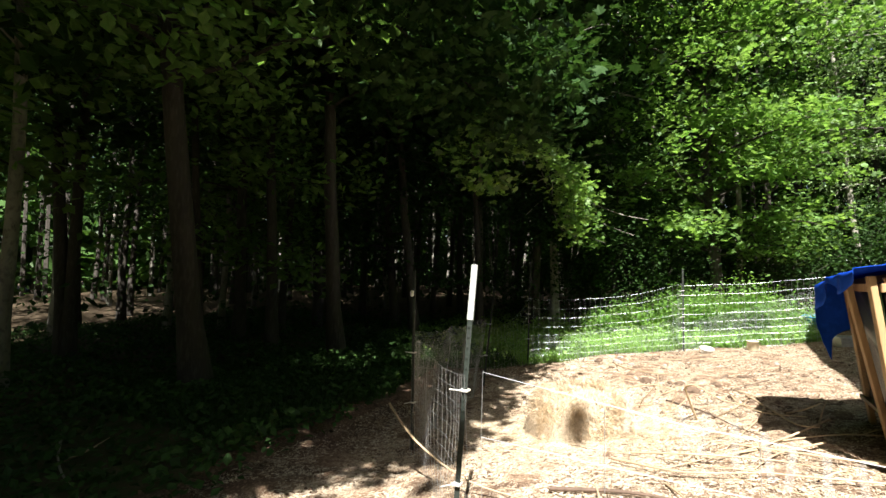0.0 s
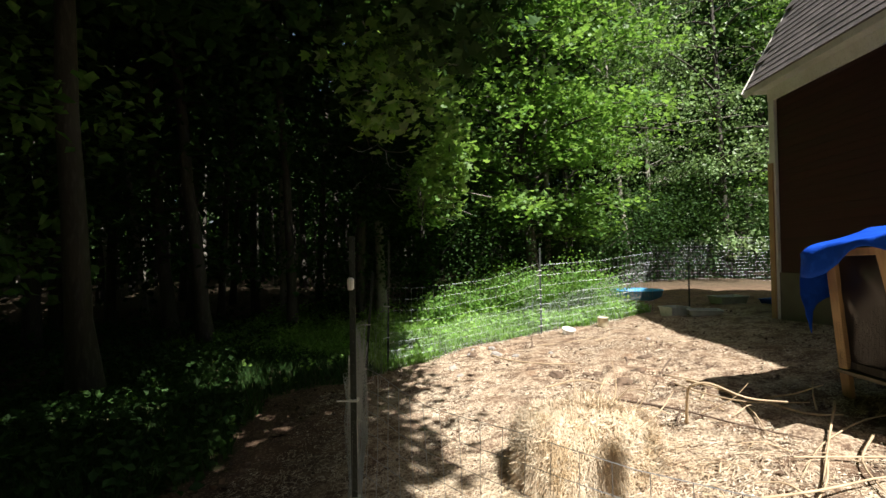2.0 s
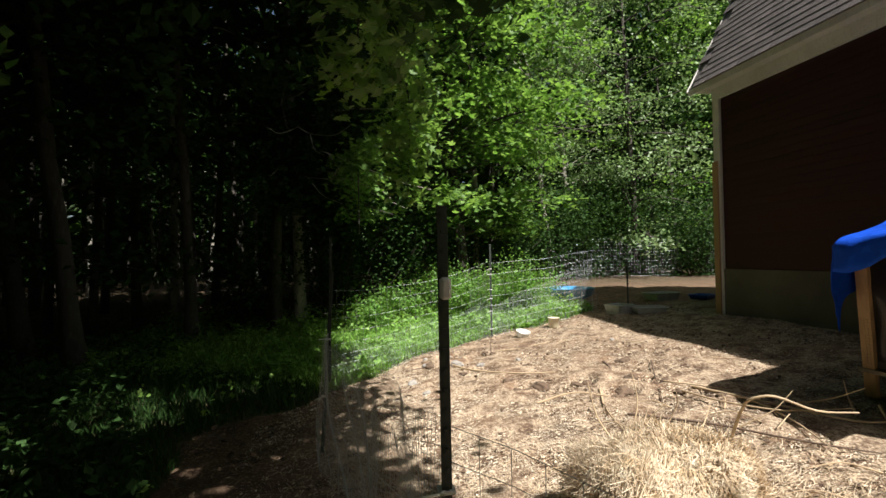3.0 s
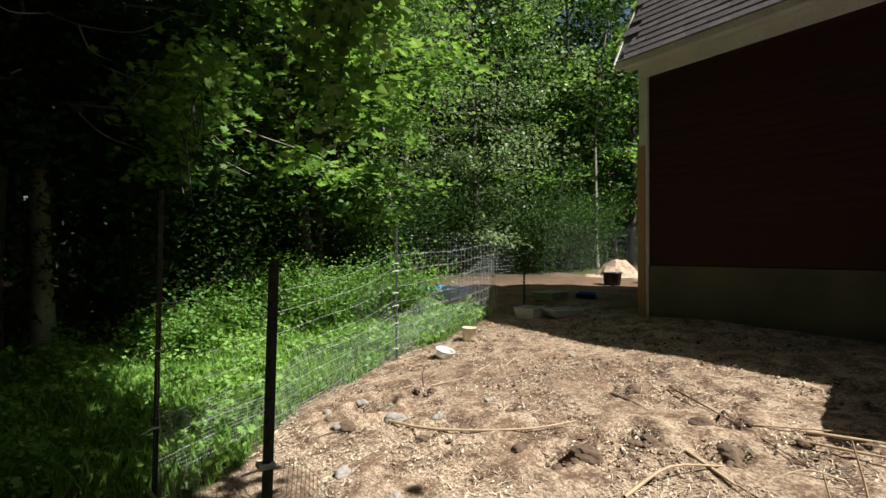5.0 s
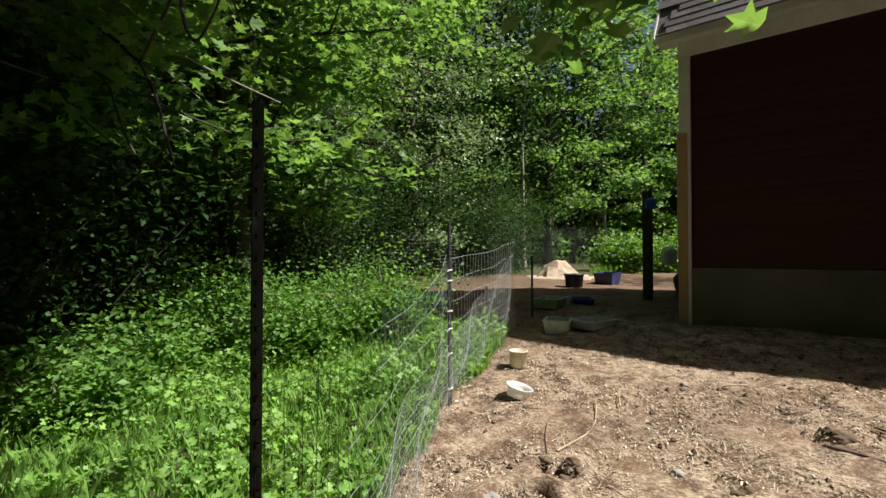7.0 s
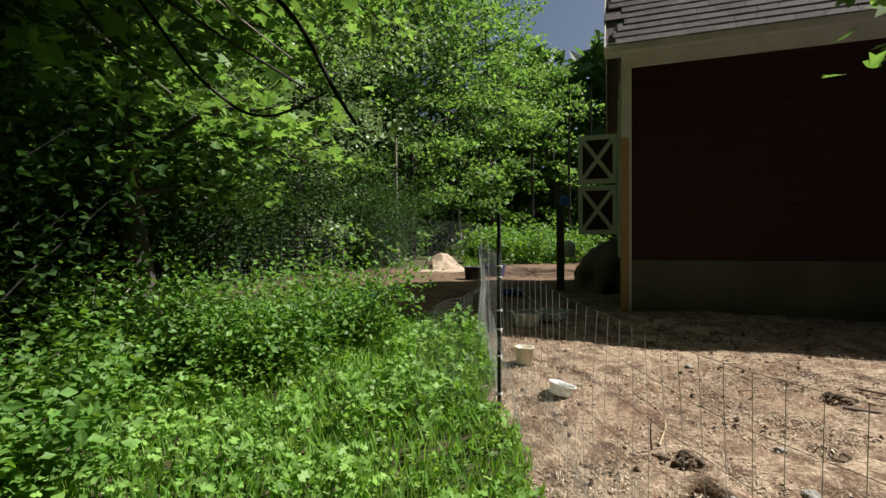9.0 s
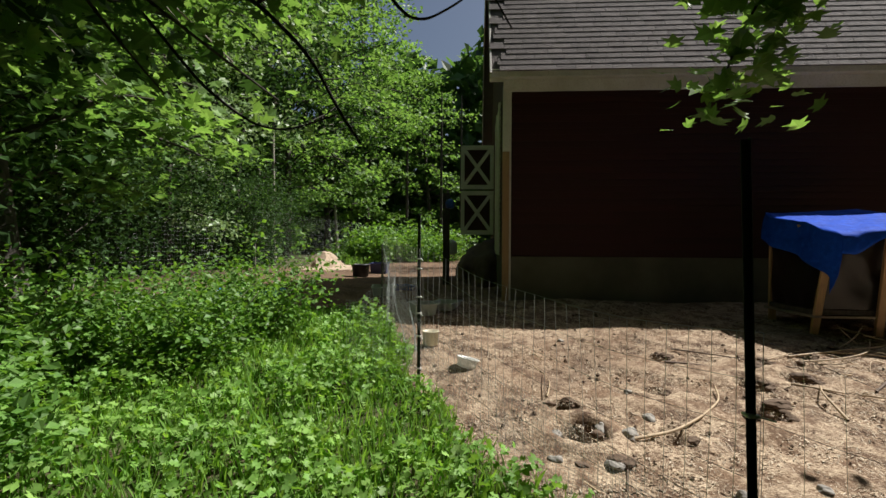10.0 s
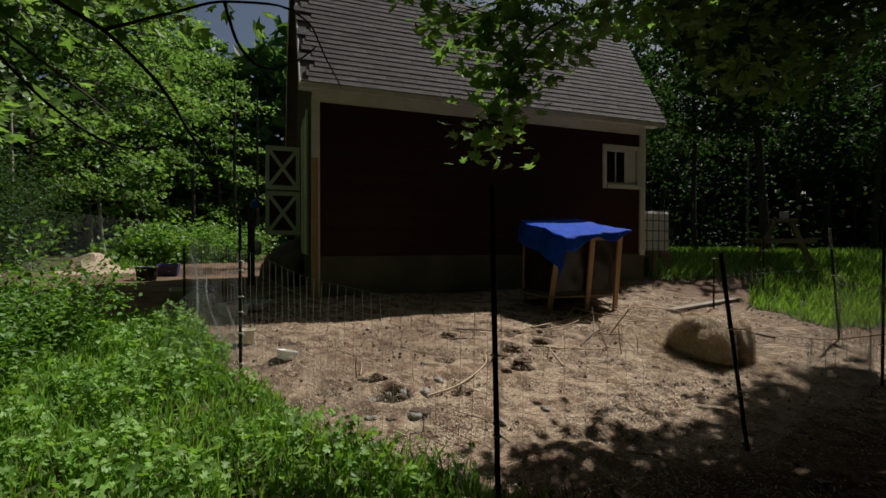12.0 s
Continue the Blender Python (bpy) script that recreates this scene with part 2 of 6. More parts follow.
def build_tree(rng, height, radius, crown_from, spread, n_limbs, n_leaves, leaf_size, leaf_mat, bark_mat, template=LEAF_OVAL, tilt=0.6, name="tree", label="", lean=0.03, clump=0.5, flat=0.45, droop=0.5, sides=7, at=(0, 0, 0), category="tree"):
    t = thing(name, at, label, category)
    trunk = branch(rng, (0, 0, -0.3), (rng.normal() * lean, rng.normal() * lean, 1), height, 10, 0, 0.03)
    rad = radius * (1 - 0.85 * np.linspace(0, 1, 11) ** 1.1)
    rad[0] *= 1.5
    pieces = [tube_arrays(trunk, rad, sides)]
    hubs = []
    for i in range(n_limbs):
        f = crown_from + (0.97 - crown_from) * (i + rng.uniform(0, 0.9)) / n_limbs
        k = f * 10
        a = int(min(k, 9))
        base = trunk[a] + (trunk[a + 1] - trunk[a]) * (k - a)
        ang = i * 2.4 + rng.uniform(-0.5, 0.5)
        shape = np.sin(np.pi * (0.12 + 0.8 * (f - crown_from) / (1 - crown_from))) ** 0.7
        ln = spread * shape * rng.uniform(0.7, 1.2) + 0.2
        up = rng.uniform(0.15, 0.7)
        pts = branch(rng, base, (np.cos(ang), np.sin(ang), up), ln, 6, droop, 0.14)
        pieces.append(tube_arrays(pts, np.linspace(radius * 0.28, 0.012, 7), 3 + (sides > 6)))
        for q in (2, 3, 4, 5, 6, 6):
            hubs.append(pts[q] + rng.normal(size=3) * 0.12 * ln * 0.5)
        for s_ in range(1 + (sides > 6)):
            q = rng.integers(2, 6)
            side = branch(rng, pts[q], (rng.normal(), rng.normal(), 0.2), ln * 0.4, 4, droop * 0.5, 0.15)
            pieces.append(tube_arrays(side, np.linspace(0.02, 0.006, 5), 3))
            hubs += [side[2], side[3], side[4]]
    hubs.append(trunk[-1])
    v, f = join_arrays(pieces)
    raw_mesh("trunk", v, f, bark_mat, t, flat=False)
    hubs = np.array(hubs)
    pick = rng.integers(0, len(hubs), n_leaves)
    off = rng.normal(size=(n_leaves, 3)) * np.array([clump, clump, clump * flat])
    v, f = leaves(rng, hubs[pick] + off, leaf_size, template, tilt)
    crown = raw_mesh("crown", v, f, leaf_mat, t)
    return t


# ---- ground ----
def strip_grass(x, y):
    """1 on the grassy strip and meadow, 0 on trodden soil."""
    x, y = np.asarray(x, float), np.asarray(y, float)
    wob = 0.12 * np.sin(3.1 * x + 1.7 * y) + 0.08 * np.sin(7.3 * x - 4.1 * y)
    edge = np.interp(x, [-7, -3.6, -2.6, -2.0, -1.0, 1.0, 1.3, 1.31], [7.4, 8.4, 9.25, 9.75, 10.15, 10.75, 11.0, 40]) + wob * 0.5
    strip = (y > edge) & (y < 14.3 + wob - 0.15 * (x + 1) ** 2 * (x > -1)) & (x < 1.3)
    west = (y < 9.5) & (x < np.interp(y, [0, 5, 7, 8.4], [-4.4, -4.6, -4.8, -3.6]) + wob)
    meadow = (y > 14.9 - 0.2 * (x - 9) + wob) & (x > 9.5)
    south = (y < np.interp(x, [-2.0, -1.2, 0.3, 1.4, 1.9, 2.3], [-4, 1.5, 1.3, -0.2, -0.9, 1.65]) + wob * 0.5) | (y < -2)
    return (strip | west | meadow | south).astype(float)


def axis(lo, hi, fine, far):
    mid = np.arange(lo, hi + fine / 2, fine)
    out = fine * 1.22 ** np.arange(1, 60)
    a = np.cumsum(out)
    a = a[a < far]
    return np.concatenate([lo - a[::-1], mid, hi + a])


def build_ground():
    xs, ys = axis(-7.0, 5.0, 0.055, 400), axis(0.5, 13.5, 0.055, 400)
    X, Y = np.meshgrid(xs, ys)
    Z = ground_z(np.clip(X, -40, 40), np.clip(Y, -40, 40))
    near = np.exp(-np.maximum(0, np.abs(X + 1) - 7) - np.maximum(0, np.abs(Y - 7) - 8))
    rr = np.random.default_rng(3)
    rough = np.zeros_like(Z)
    for s_, amp in ((0.9, 0.03), (0.35, 0.016), (0.14, 0.009)):
        ph = rr.uniform(0, 6.28, (6, 3))
        for a, b, c in ph:
            rough += amp / 2.2 * np.sin((X * np.cos(a) + Y * np.sin(a)) * 6.28 / s_ * (0.7 + b / 9) + c + 1.5 * np.sin(X * np.sin(b) * 1.3 / s_ + Y * 1.1 / s_))
    Z = Z + rough * near * 0.42
    for hx, hy, r, d in HOLES:
        q = ((X - hx) ** 2 + (Y - hy) ** 2) / r ** 2
        Z += -d * np.exp(-q ** 4) + 0.13 * d * np.exp(-((np.sqrt(q) - 1.6) ** 2) * 3)
    nx, ny = len(xs), len(ys)
    i = np.arange(ny - 1)[:, None] * nx
    j = np.arange(nx - 1)[None]
    f = np.stack([i + j, i + j + 1, i + nx + j + 1, i + nx + j], -1).reshape(-1, 4)
    v = np.stack([X, Y, Z], -1).reshape(-1, 3)
    m = bpy.data.materials.new("soil_straw_and_grass")
    m.use_nodes = True
    nt = m.node_tree
    n, l = nt.nodes, nt.links
    b = n["Principled BSDF"]
    b.inputs["Roughness"].default_value = 0.95
    b.inputs["Specular IOR Level"].default_value = 0.15
    co = n.new("ShaderNodeTexCoord")

    def noise_(scale, detail=5, rough_=0.6, stretch=(1, 1, 1), dist=0.0):
        mp = n.new("ShaderNodeMapping")
        mp.inputs["Scale"].default_value = stretch
        l.new(co.outputs["Object"], mp.inputs[0])
        t = n.new("ShaderNodeTexNoise")
        t.inputs["Scale"].default_value = scale
        t.inputs["Detail"].default_value = detail
        t.inputs["Roughness"].default_value = rough_
        t.inputs["Distortion"].default_value = dist
        l.new(mp.outputs[0], t.inputs[0])
        return t.outputs["Fac"]

    def rng_(src, a, c, lo=0.0, hi=1.0):
        r = n.new("ShaderNodeMapRange")
        for k, val in zip(("From Min", "From Max", "To Min", "To Max"), (a, c, lo, hi)):
            r.inputs[k].default_value = val
        l.new(src, r.inputs[0])
        return r.outputs[0]

    def mix_(f_, a, c):
        x = n.new("ShaderNodeMix")
        x.data_type = "RGBA"
        for src, k in ((f_, "Factor"), (a, "A"), (c, "B")):
            if isinstance(src, tuple):
                x.inputs[k].default_value = (*src, 1)
            else:
                l.new(src, x.inputs[k])
        return x.outputs["Result"]

    soil = mix_(rng_(noise_(2.2), 0.4, 0.62), (0.155, 0.098, 0.063), (0.08, 0.05, 0.035))
    soil = mix_(rng_(noise_(45, 4), 0.53, 0.66), soil, (0.33, 0.235, 0.155))
    at_ = n.new("ShaderNodeAttribute")
    at_.attribute_name = "zone"
    sep = n.new("ShaderNodeSeparateColor")
    l.new(at_.outputs["Color"], sep.inputs[0])
    strawn = mix_(rng_(noise_(70, 3, 0.6, (1, 0.3, 1), 1.5), 0.45, 0.58), (0.53, 0.42, 0.3), (0.18, 0.12, 0.078))
    mul = n.new("ShaderNodeMath")
    mul.operation = "MULTIPLY"
    l.new(rng_(noise_(4.5, 9, 0.8), 0.44, 0.55), mul.inputs[0])
    l.new(sep.outputs[1], mul.inputs[1])
    col = mix_(mul.outputs[0], soil, strawn)
    turf = mix_(rng_(noise_(9), 0.4, 0.6), (0.055, 0.075, 0.025), (0.085, 0.07, 0.04))
    col = mix_(sep.outputs[0], col, turf)
    litter = mix_(rng_(noise_(14, 5), 0.42, 0.6), (0.06, 0.045, 0.03), (0.11, 0.08, 0.05))
    col = mix_(sep.outputs[2], col, litter)
    l.new(col, b.inputs["Base Color"])
    bp = n.new("ShaderNodeBump")
    bp.inputs["Strength"].default_value = 0.7
    bp.inputs["Distance"].default_value = 0.02
    l.new(noise_(35, 6, 0.7), bp.inputs["Height"])
    l.new(bp.outputs[0], b.inputs["Normal"])
    ob = raw_mesh("ground", v, f, m, flat=False)
    xf, yf = X.ravel(), Y.ravel()
    gr = strip_grass(xf, yf)
    pen = smooth(-3.9, -3.2, xf) * (1 - smooth(2.2, 3.4, xf)) * smooth(1.0, 2.5, yf) * (1 - smooth(10.3, 11, yf))
    # straw lies thickest round the old bale and thins out towards the barn
    straw = pen * (0.74 + 0.6 * np.exp(-(((xf + 1.3) / 1.6) ** 2 + ((yf - 5.0) / 1.9) ** 2)) + 0.3 * np.sin(xf * 1.7 + yf) * np.sin(yf * 1.3))
    wood = np.clip(smooth(14.0, 16.5, yf - 0.1 * xf) * (xf < 8.5) + smooth(-7.5, -9.5, xf) * 1.0 + smooth(9, 14, np.abs(yf - 3)) * (xf < 8) * (yf > 10), 0, 1)
    data = np.stack([gr, np.clip(straw, 0, 1), wood, np.ones_like(gr)], -1).astype(np.float32)
    a = ob.data.color_attributes.new("zone", "FLOAT_COLOR", "POINT")
    a.data.foreach_set("color", data.ravel())
    tagged(ob, "trodden brown soil with straw and wood chips, turf along its edge", "ground", kind="structure")


HOLES = [(-0.1, 6.15, 0.11, 0.12), (0.1, 5.75, 0.1, 0.1), (-0.75, 6.6, 0.13, 0.16), (-1.98, 8.88, 0.15, 0.55), (-1.5, 8.9, 0.1, 0.12), (-1.5, 7.3, 0.12, 0.14), (-0.2, 7.68, 0.1, 0.12), (-0.35, 6.75, 0.12, 0.14), (-0.9, 7.1, 0.12, 0.16), (-1.9, 8.2, 0.1, 0.1), (-1.15, 8.05, 0.08, 0.1)]
build_ground()

# ---- barn ----
BX0, BX1, BY0, BY1 = 2.5, 8.3, 1.75, 9.125
OVER = 0.255
FOUND, EAVE, BREAK, RIDGE = 1.01, 3.98, 6.45, 7.35
barn = thing("barn", (BX0, BY0, 0), "red clapboard barn with white trim and grey shingled gambrel roof", "barn")


def local(ob):
    """Moves a mesh built in world places under the barn's base."""
    ob.parent = barn
    ob.matrix_basis = pose(-BX0, -BY0, 0)
    return ob


for lo, hi in (((BX0, BY0, -0.6), (BX1, BY0 + 0.25, FOUND)), ((BX0, BY1 - 0.25, -0.6), (BX1, BY1, FOUND)), ((BX0, BY0 + 0.25, -0.6), (BX0 + 0.25, BY1 - 0.25, FOUND)), ((BX1 - 0.25, BY0 + 0.25, -0.6), (BX1, BY1 - 0.25, FOUND))):
    bm = bmesh.new()
    box(bm, lo, hi)
    local(part("foundation", bm, CONCRETE, label="stained grey concrete foundation"))

WY0, WY1, WZ0, WZ1 = 1.96, 2.82, 2.58, 3.36
bm = bmesh.new()
w0 = BX0 + 0.03
for lo, hi in (((w0, BY0 + .02, FOUND), (w0 + 0.12, WY0, EAVE)), ((w0, WY1, FOUND), (w0 + 0.12, BY1 - .02, EAVE)), ((w0, WY0, FOUND), (w0 + 0.12, WY1, WZ0)), ((w0, WY0, WZ1), (w0 + 0.12, WY1, EAVE))):
    box(bm, lo, hi)
box(bm, (w0 + .12, BY1 - 0.14, FOUND), (BX1 - 0.15, BY1 - 0.02, EAVE))
box(bm, (w0 + .12, BY0 + 0.02, FOUND), (BX1 - 0.15, BY0 + 0.14, EAVE))
box(bm, (BX1 - 0.15, BY0 + 0.02, FOUND), (BX1 - 0.03, BY1 - 0.02, EAVE))
# gables
for gy in (BY0 + 0.02, BY1 - 0.14):
    pts = [(w0, EAVE), (BX1 - 0.03, EAVE), (BX1 - 1.2, BREAK - .1), ((BX0 + BX1) / 2, RIDGE - 0.1), (BX0 + 1.2, BREAK - .1)]
    fr = [bm.verts.new((px, gy, pz)) for px, pz in pts]
    bk = [bm.verts.new((px, gy + 0.12, pz)) for px, pz in pts]
    bm.faces.new(fr)
    bm.faces.new(bk[::-1])
    for a in range(5):
        c = (a + 1) % 5
        bm.faces.new((fr[a], bk[a], bk[c], fr[c]))
local(part("wall", bm, SIDING))
# clapboards on the two walls that face the yard
rs = random.Random(4)
STEP = 0.105
n_rows = int((EAVE - 0.12 - FOUND) / STEP)


def clapboard(name, length):
    b_ = bmesh.new()
    pr = [(0.0, 0), (-0.02, 0), (-0.007, STEP + 0.01), (0.0, STEP + 0.01)]
    e = [[b_.verts.new((px, ly, pz)) for px, pz in pr] for ly in (0, length)]
    for a in range(4):
        c = (a + 1) % 4
        b_.faces.new((e[0][a], e[0][c], e[1][c], e[1][a]))
    b_.faces.new(e[0])
    b_.faces.new(e[1][::-1])
    me = bpy.data.meshes.new(name)
    bmesh.ops.recalc_face_normals(b_, faces=b_.faces)
    b_.to_mesh(me)
    b_.free()
    me.materials.append(SIDING)
    return me


board_mesh = {}


def lay_board(x, y, z, length, rz=0):
    key = round(length, 2)
    if key not in board_mesh:
        board_mesh[key] = clapboard("clapboard", key)
    o = new("clapboard", board_mesh[key])
    o.parent = barn
    o.matrix_basis = pose(x - BX0, y - BY0, z, 0, 0, rz)


for r in range(n_rows):
    z = FOUND + 0.015 + r * STEP
    joints = sorted([BY0 + 0.14, BY1 - 0.14] + [BY0 + 2.2 + (r * 1.37) % 3.6])
    if (r * 7) % 3 == 0:
        joints = sorted(joints + [BY0 + 5.6])
    for a, c in zip(joints, joints[1:]):
        a_, c_ = a + 0.002, c - 0.002
        if WZ0 - 0.15 < z < WZ1 + 0.05 and a_ < WY1:
            a_ = WY1 + 0.09
            if c_ - a_ < 0.1:
                continue
        lay_board(w0 - 0.001, a_, z, round(c_ - a_, 2))
    lay_board(BX0 + 0.16, BY1 - 0.019, z, 5.6, -90)

bm = bmesh.new()
box(bm, (BX0 - 0.022, BY1 - 0.115, 0.05), (BX0 + 0.028, BY1 + 0.02, EAVE - 0.14), 0.003)
box(bm, (BX0 + 0.03, BY1 - 0.018, 0.05), (BX0 + 0.15, BY1 + 0.02, EAVE - 0.14), 0.003)
local(part("corner_board", bm, TRIM, label="white painted corner board, weathered"))
bm = bmesh.new()
for lo, hi in (((3.7, BY1 - 0.016, FOUND), (3.86, BY1 + 0.03, EAVE - 0.06)), ((3.862, BY1 - 0.016, FOUND), (5.48, BY1 + 0.012, EAVE - 0.06)), ((4.6, BY1 + 0.014, FOUND), (4.74, BY1 + 0.03, EAVE - 0.06))):
    box(bm, lo, hi, 0.003)
local(part("door_casing", bm, TRIM, label="broad white painted door casing on the gable wall"))
bm = bmesh.new()
box(bm, (BX0 - 0.022, BY0 - 0.02, FOUND - .03), (BX0 + 0.028, BY0 + 0.13, EAVE - 0.14), 0.003)
box(bm, (BX0 + 0.03, BY0 - 0.02, FOUND - .03), (BX0 + 0.15, BY0 + 0.018, EAVE - 0.14), 0.003)
local(part("corner_board", bm, TRIM, label="white painted corner board, weathered"))
bm = bmesh.new()
box(bm, (BX0 - 0.047, BY1 - 0.082, 0.05), (BX0 - 0.024, BY1 + 0.03, 2.735), 0.003)
local(part("replacement_board", bm, RAW, label="bare unpainted pine board"))
bm = bmesh.new()
box(bm, (BX0 - 0.03, BY0 - 0.02, EAVE - 0.25), (BX0 + 0.026, BY1 + 0.02, EAVE - 0.06), 0.003)
local(part("frieze_board", bm, TRIM))
bm = bmesh.new()
box(bm, (BX0 - 0.24, BY0 - 0.33, EAVE - 0.055), (BX0 + 0.1, BY1 + OVER - 0.01, EAVE - 0.03), 0.003)
local(part("soffit", bm, TRIM))
bm = bmesh.new()
box(bm, (BX0 - 0.265, BY0 - 0.34, EAVE - 0.10), (BX0 - 0.24, BY1 + OVER, EAVE + 0.03), 0.003)
local(part("fascia", bm, TRIM))
# rake boards follow both slopes at each end
for ry in (BY0 - 0.34, BY1 + OVER - 0.025):
    bm = bmesh.new()
    for a, c in (((BX0 - 0.26, EAVE - 0.07), (BX0 + 1.12, BREAK - 0.1)), ((BX0 + 1.12, BREAK - 0.1), ((BX0 + BX1) / 2, RIDGE - 0.1)), ((BX1 + 0.26, EAVE - 0.07), (BX1 - 1.12, BREAK - 0.1)), ((BX1 - 1.12, BREAK - 0.1), ((BX0 + BX1) / 2, RIDGE - 0.1))):
        beam(bm, (a[0], ry + 0.012, a[1]), (c[0], ry + 0.012, c[1]), 0.025, 0.12, 0.003, up=(0, 0, 1))
    local(part("rake_board", bm, TRIM))
# roof deck
bm = bmesh.new()
prof = [(BX0 - 0.27, EAVE), (BX0 + 1.1, BREAK), ((BX0 + BX1) / 2, RIDGE), (BX1 - 1.1, BREAK), (BX1 + 0.27, EAVE)]
y0, y1 = BY0 - 0.34, BY1 + OVER
top = [[bm.verts.new((px, yy, pz)) for px, pz in prof] for yy in (y0, y1)]
low = [[bm.verts.new((px + (0.03 if px < 6 else -0.03), yy, pz - 0.05)) for px, pz in prof] for yy in (y0, y1)]
for a in range(4):
    bm.faces.new((top[0][a], top[0][a + 1], top[1][a + 1], top[1][a]))
    bm.faces.new((low[0][a], low[1][a], low[1][a + 1], low[0][a + 1]))
for s_ in (0, 1):
    for a in range(4):
        bm.faces.new((top[s_][a], top[s_][a + 1], low[s_][a + 1], low[s_][a]))
bm.faces.new((top[0][0], top[1][0], low[1][0], low[0][0]))
bm.faces.new((top[0][4], top[1][4], low[1][4], low[0][4]))
bmesh.ops.recalc_face_normals(bm, faces=bm.faces)
roof = local(part("roof", bm, SHINGLE, label="grey asphalt shingle roof, sun-bleached and worn"))


def shingle_rows():
    """Every course is a row of thin lapped tabs: the lower west slope's are parts, the rest one joined mesh."""
    rng = random.Random(8)
    a, c = Vector((BX0 - 0.27, 0, EAVE)), Vector((BX0 + 1.1, 0, BREAK))
    slope = (c - a).normalized()
    out = Vector((-slope.z, 0, slope.x))
    a = a + out * 0.006 - slope * 0.02
    length = (c - a).length
    rows = int(length / 0.127)
    meshes = []
    for w in (0.30, 0.24, 0.33):
        b_ = bmesh.new()
        vs = box(b_, (0, 0, 0), (1, w - 0.004, 1))
        for v in vs:
            up_ = v.co.x
            thick = v.co.z
            v.co = Vector((0, v.co.y, 0)) + slope * (up_ * 0.16) + out * (thick * (0.014 - 0.008 * up_) + 0.002 + 0.002 * (1 - up_))
        me = bpy.data.meshes.new("shingle")
        b_.to_mesh(me)
        b_.free()
        me.materials.append(SHINGLE)
        meshes.append((me, w))
    rest = []
    for r in range(rows + 1):
        y = y0 - 0.01 + (0 if r % 2 else -0.12)
        while y < y1:
            me, w = meshes[rng.randrange(3)]
            if y + w > y1 + 0.03:
                break
            p = a + slope * (r * 0.127) + out * 0.002
            if y < y0 - 0.01:
                y += 0.12
                continue
            if r < 9 and y + w < y1 + 0.02 and y > BY0 + 0.2:
                o = new("shingle", me)
                o.parent = barn
                o.matrix_basis = pose(p.x - BX0, y - BY0, p.z + rng.uniform(0, 0.003))
            else:
                rest.append((me, Vector((p.x, y, p.z + rng.uniform(0, 0.003)))))
            y += w
    vs, fs = [], []
    for me, p in rest:
        co_ = np.array([v.co + p for v in me.vertices])
        fa = np.array([list(q.vertices) for q in me.polygons])
        vs.append((co_, fa))
    v, f = join_arrays(vs)
    ob = local(raw_mesh("shingle", v, f, SHINGLE))
    ob["kind"] = "stuff"


# window
win = thing("window", (0, 0, 0), "", "")
win.parent = barn
win.matrix_basis = pose(0, 0, 0)
for k in ("label", "category"):
    if k in win:
        del win[k]


def winpart(name, bm, mt, label=""):
    o = part(name, bm, mt, win, label)
    o.matrix_basis = pose(-BX0, -BY0, 0)
    return o


bm = bmesh.new()
fx = BX0 - 0.022
box(bm, (fx, WY0 - 0.1, WZ1), (fx + 0.05, WY1 + 0.1, WZ1 + 0.09), 0.003)
box(bm, (fx, WY0 - 0.1, WZ0 - 0.1), (fx + 0.05, WY0, WZ1 - .002), 0.003)
box(bm, (fx, WY1, WZ0 - 0.1), (fx + 0.05, WY1 + 0.1, WZ1 - .002), 0.003)
winpart("window_frame", bm, TRIM, "white painted window casing")
bm = bmesh.new()
box(bm, (fx - 0.03, WY0 - 0.002, WZ0 - 0.1), (fx + 0.06, WY1 + .002, WZ0 - 0.002), 0.004)
winpart("window_sill", bm, TRIM)
bm = bmesh.new()
sx = BX0 + 0.04
for lo, hi in (((sx, WY0 + .27, WZ0), (sx + .04, WY0 + 0.32, WZ1)), ((sx, WY1 - 0.05, WZ0), (sx + .04, WY1, WZ1)), ((sx, WY0 + .32, WZ0), (sx + .04, WY1 - .05, WZ0 + .05)), ((sx, WY0 + .32, WZ1 - .05), (sx + .04, WY1 - .05, WZ1)), ((sx + .005, (WY0 + .32 + WY1 - .05) / 2 - .015, WZ0 + .05), (sx + .035, (WY0 + .32 + WY1 - .05) / 2 + .015, WZ1 - .05)), ((sx, WY0, WZ0), (sx + 0.03, WY0 + 0.27, WZ1))):
    box(bm, lo, hi, 0.003)
winpart("sash", bm, TRIM)
for a, c in ((WY0 + .32, (WY0 + .27 + WY1) / 2 - .015), ((WY0 + .27 + WY1) / 2 + .015, WY1 - .05)):
    bm = bmesh.new()
    box(bm, (sx + .015, a, WZ0 + .05), (sx + .02, c, WZ1 - .05))
    winpart("pane", bm, GLASS_DARK, "dark glass pane")

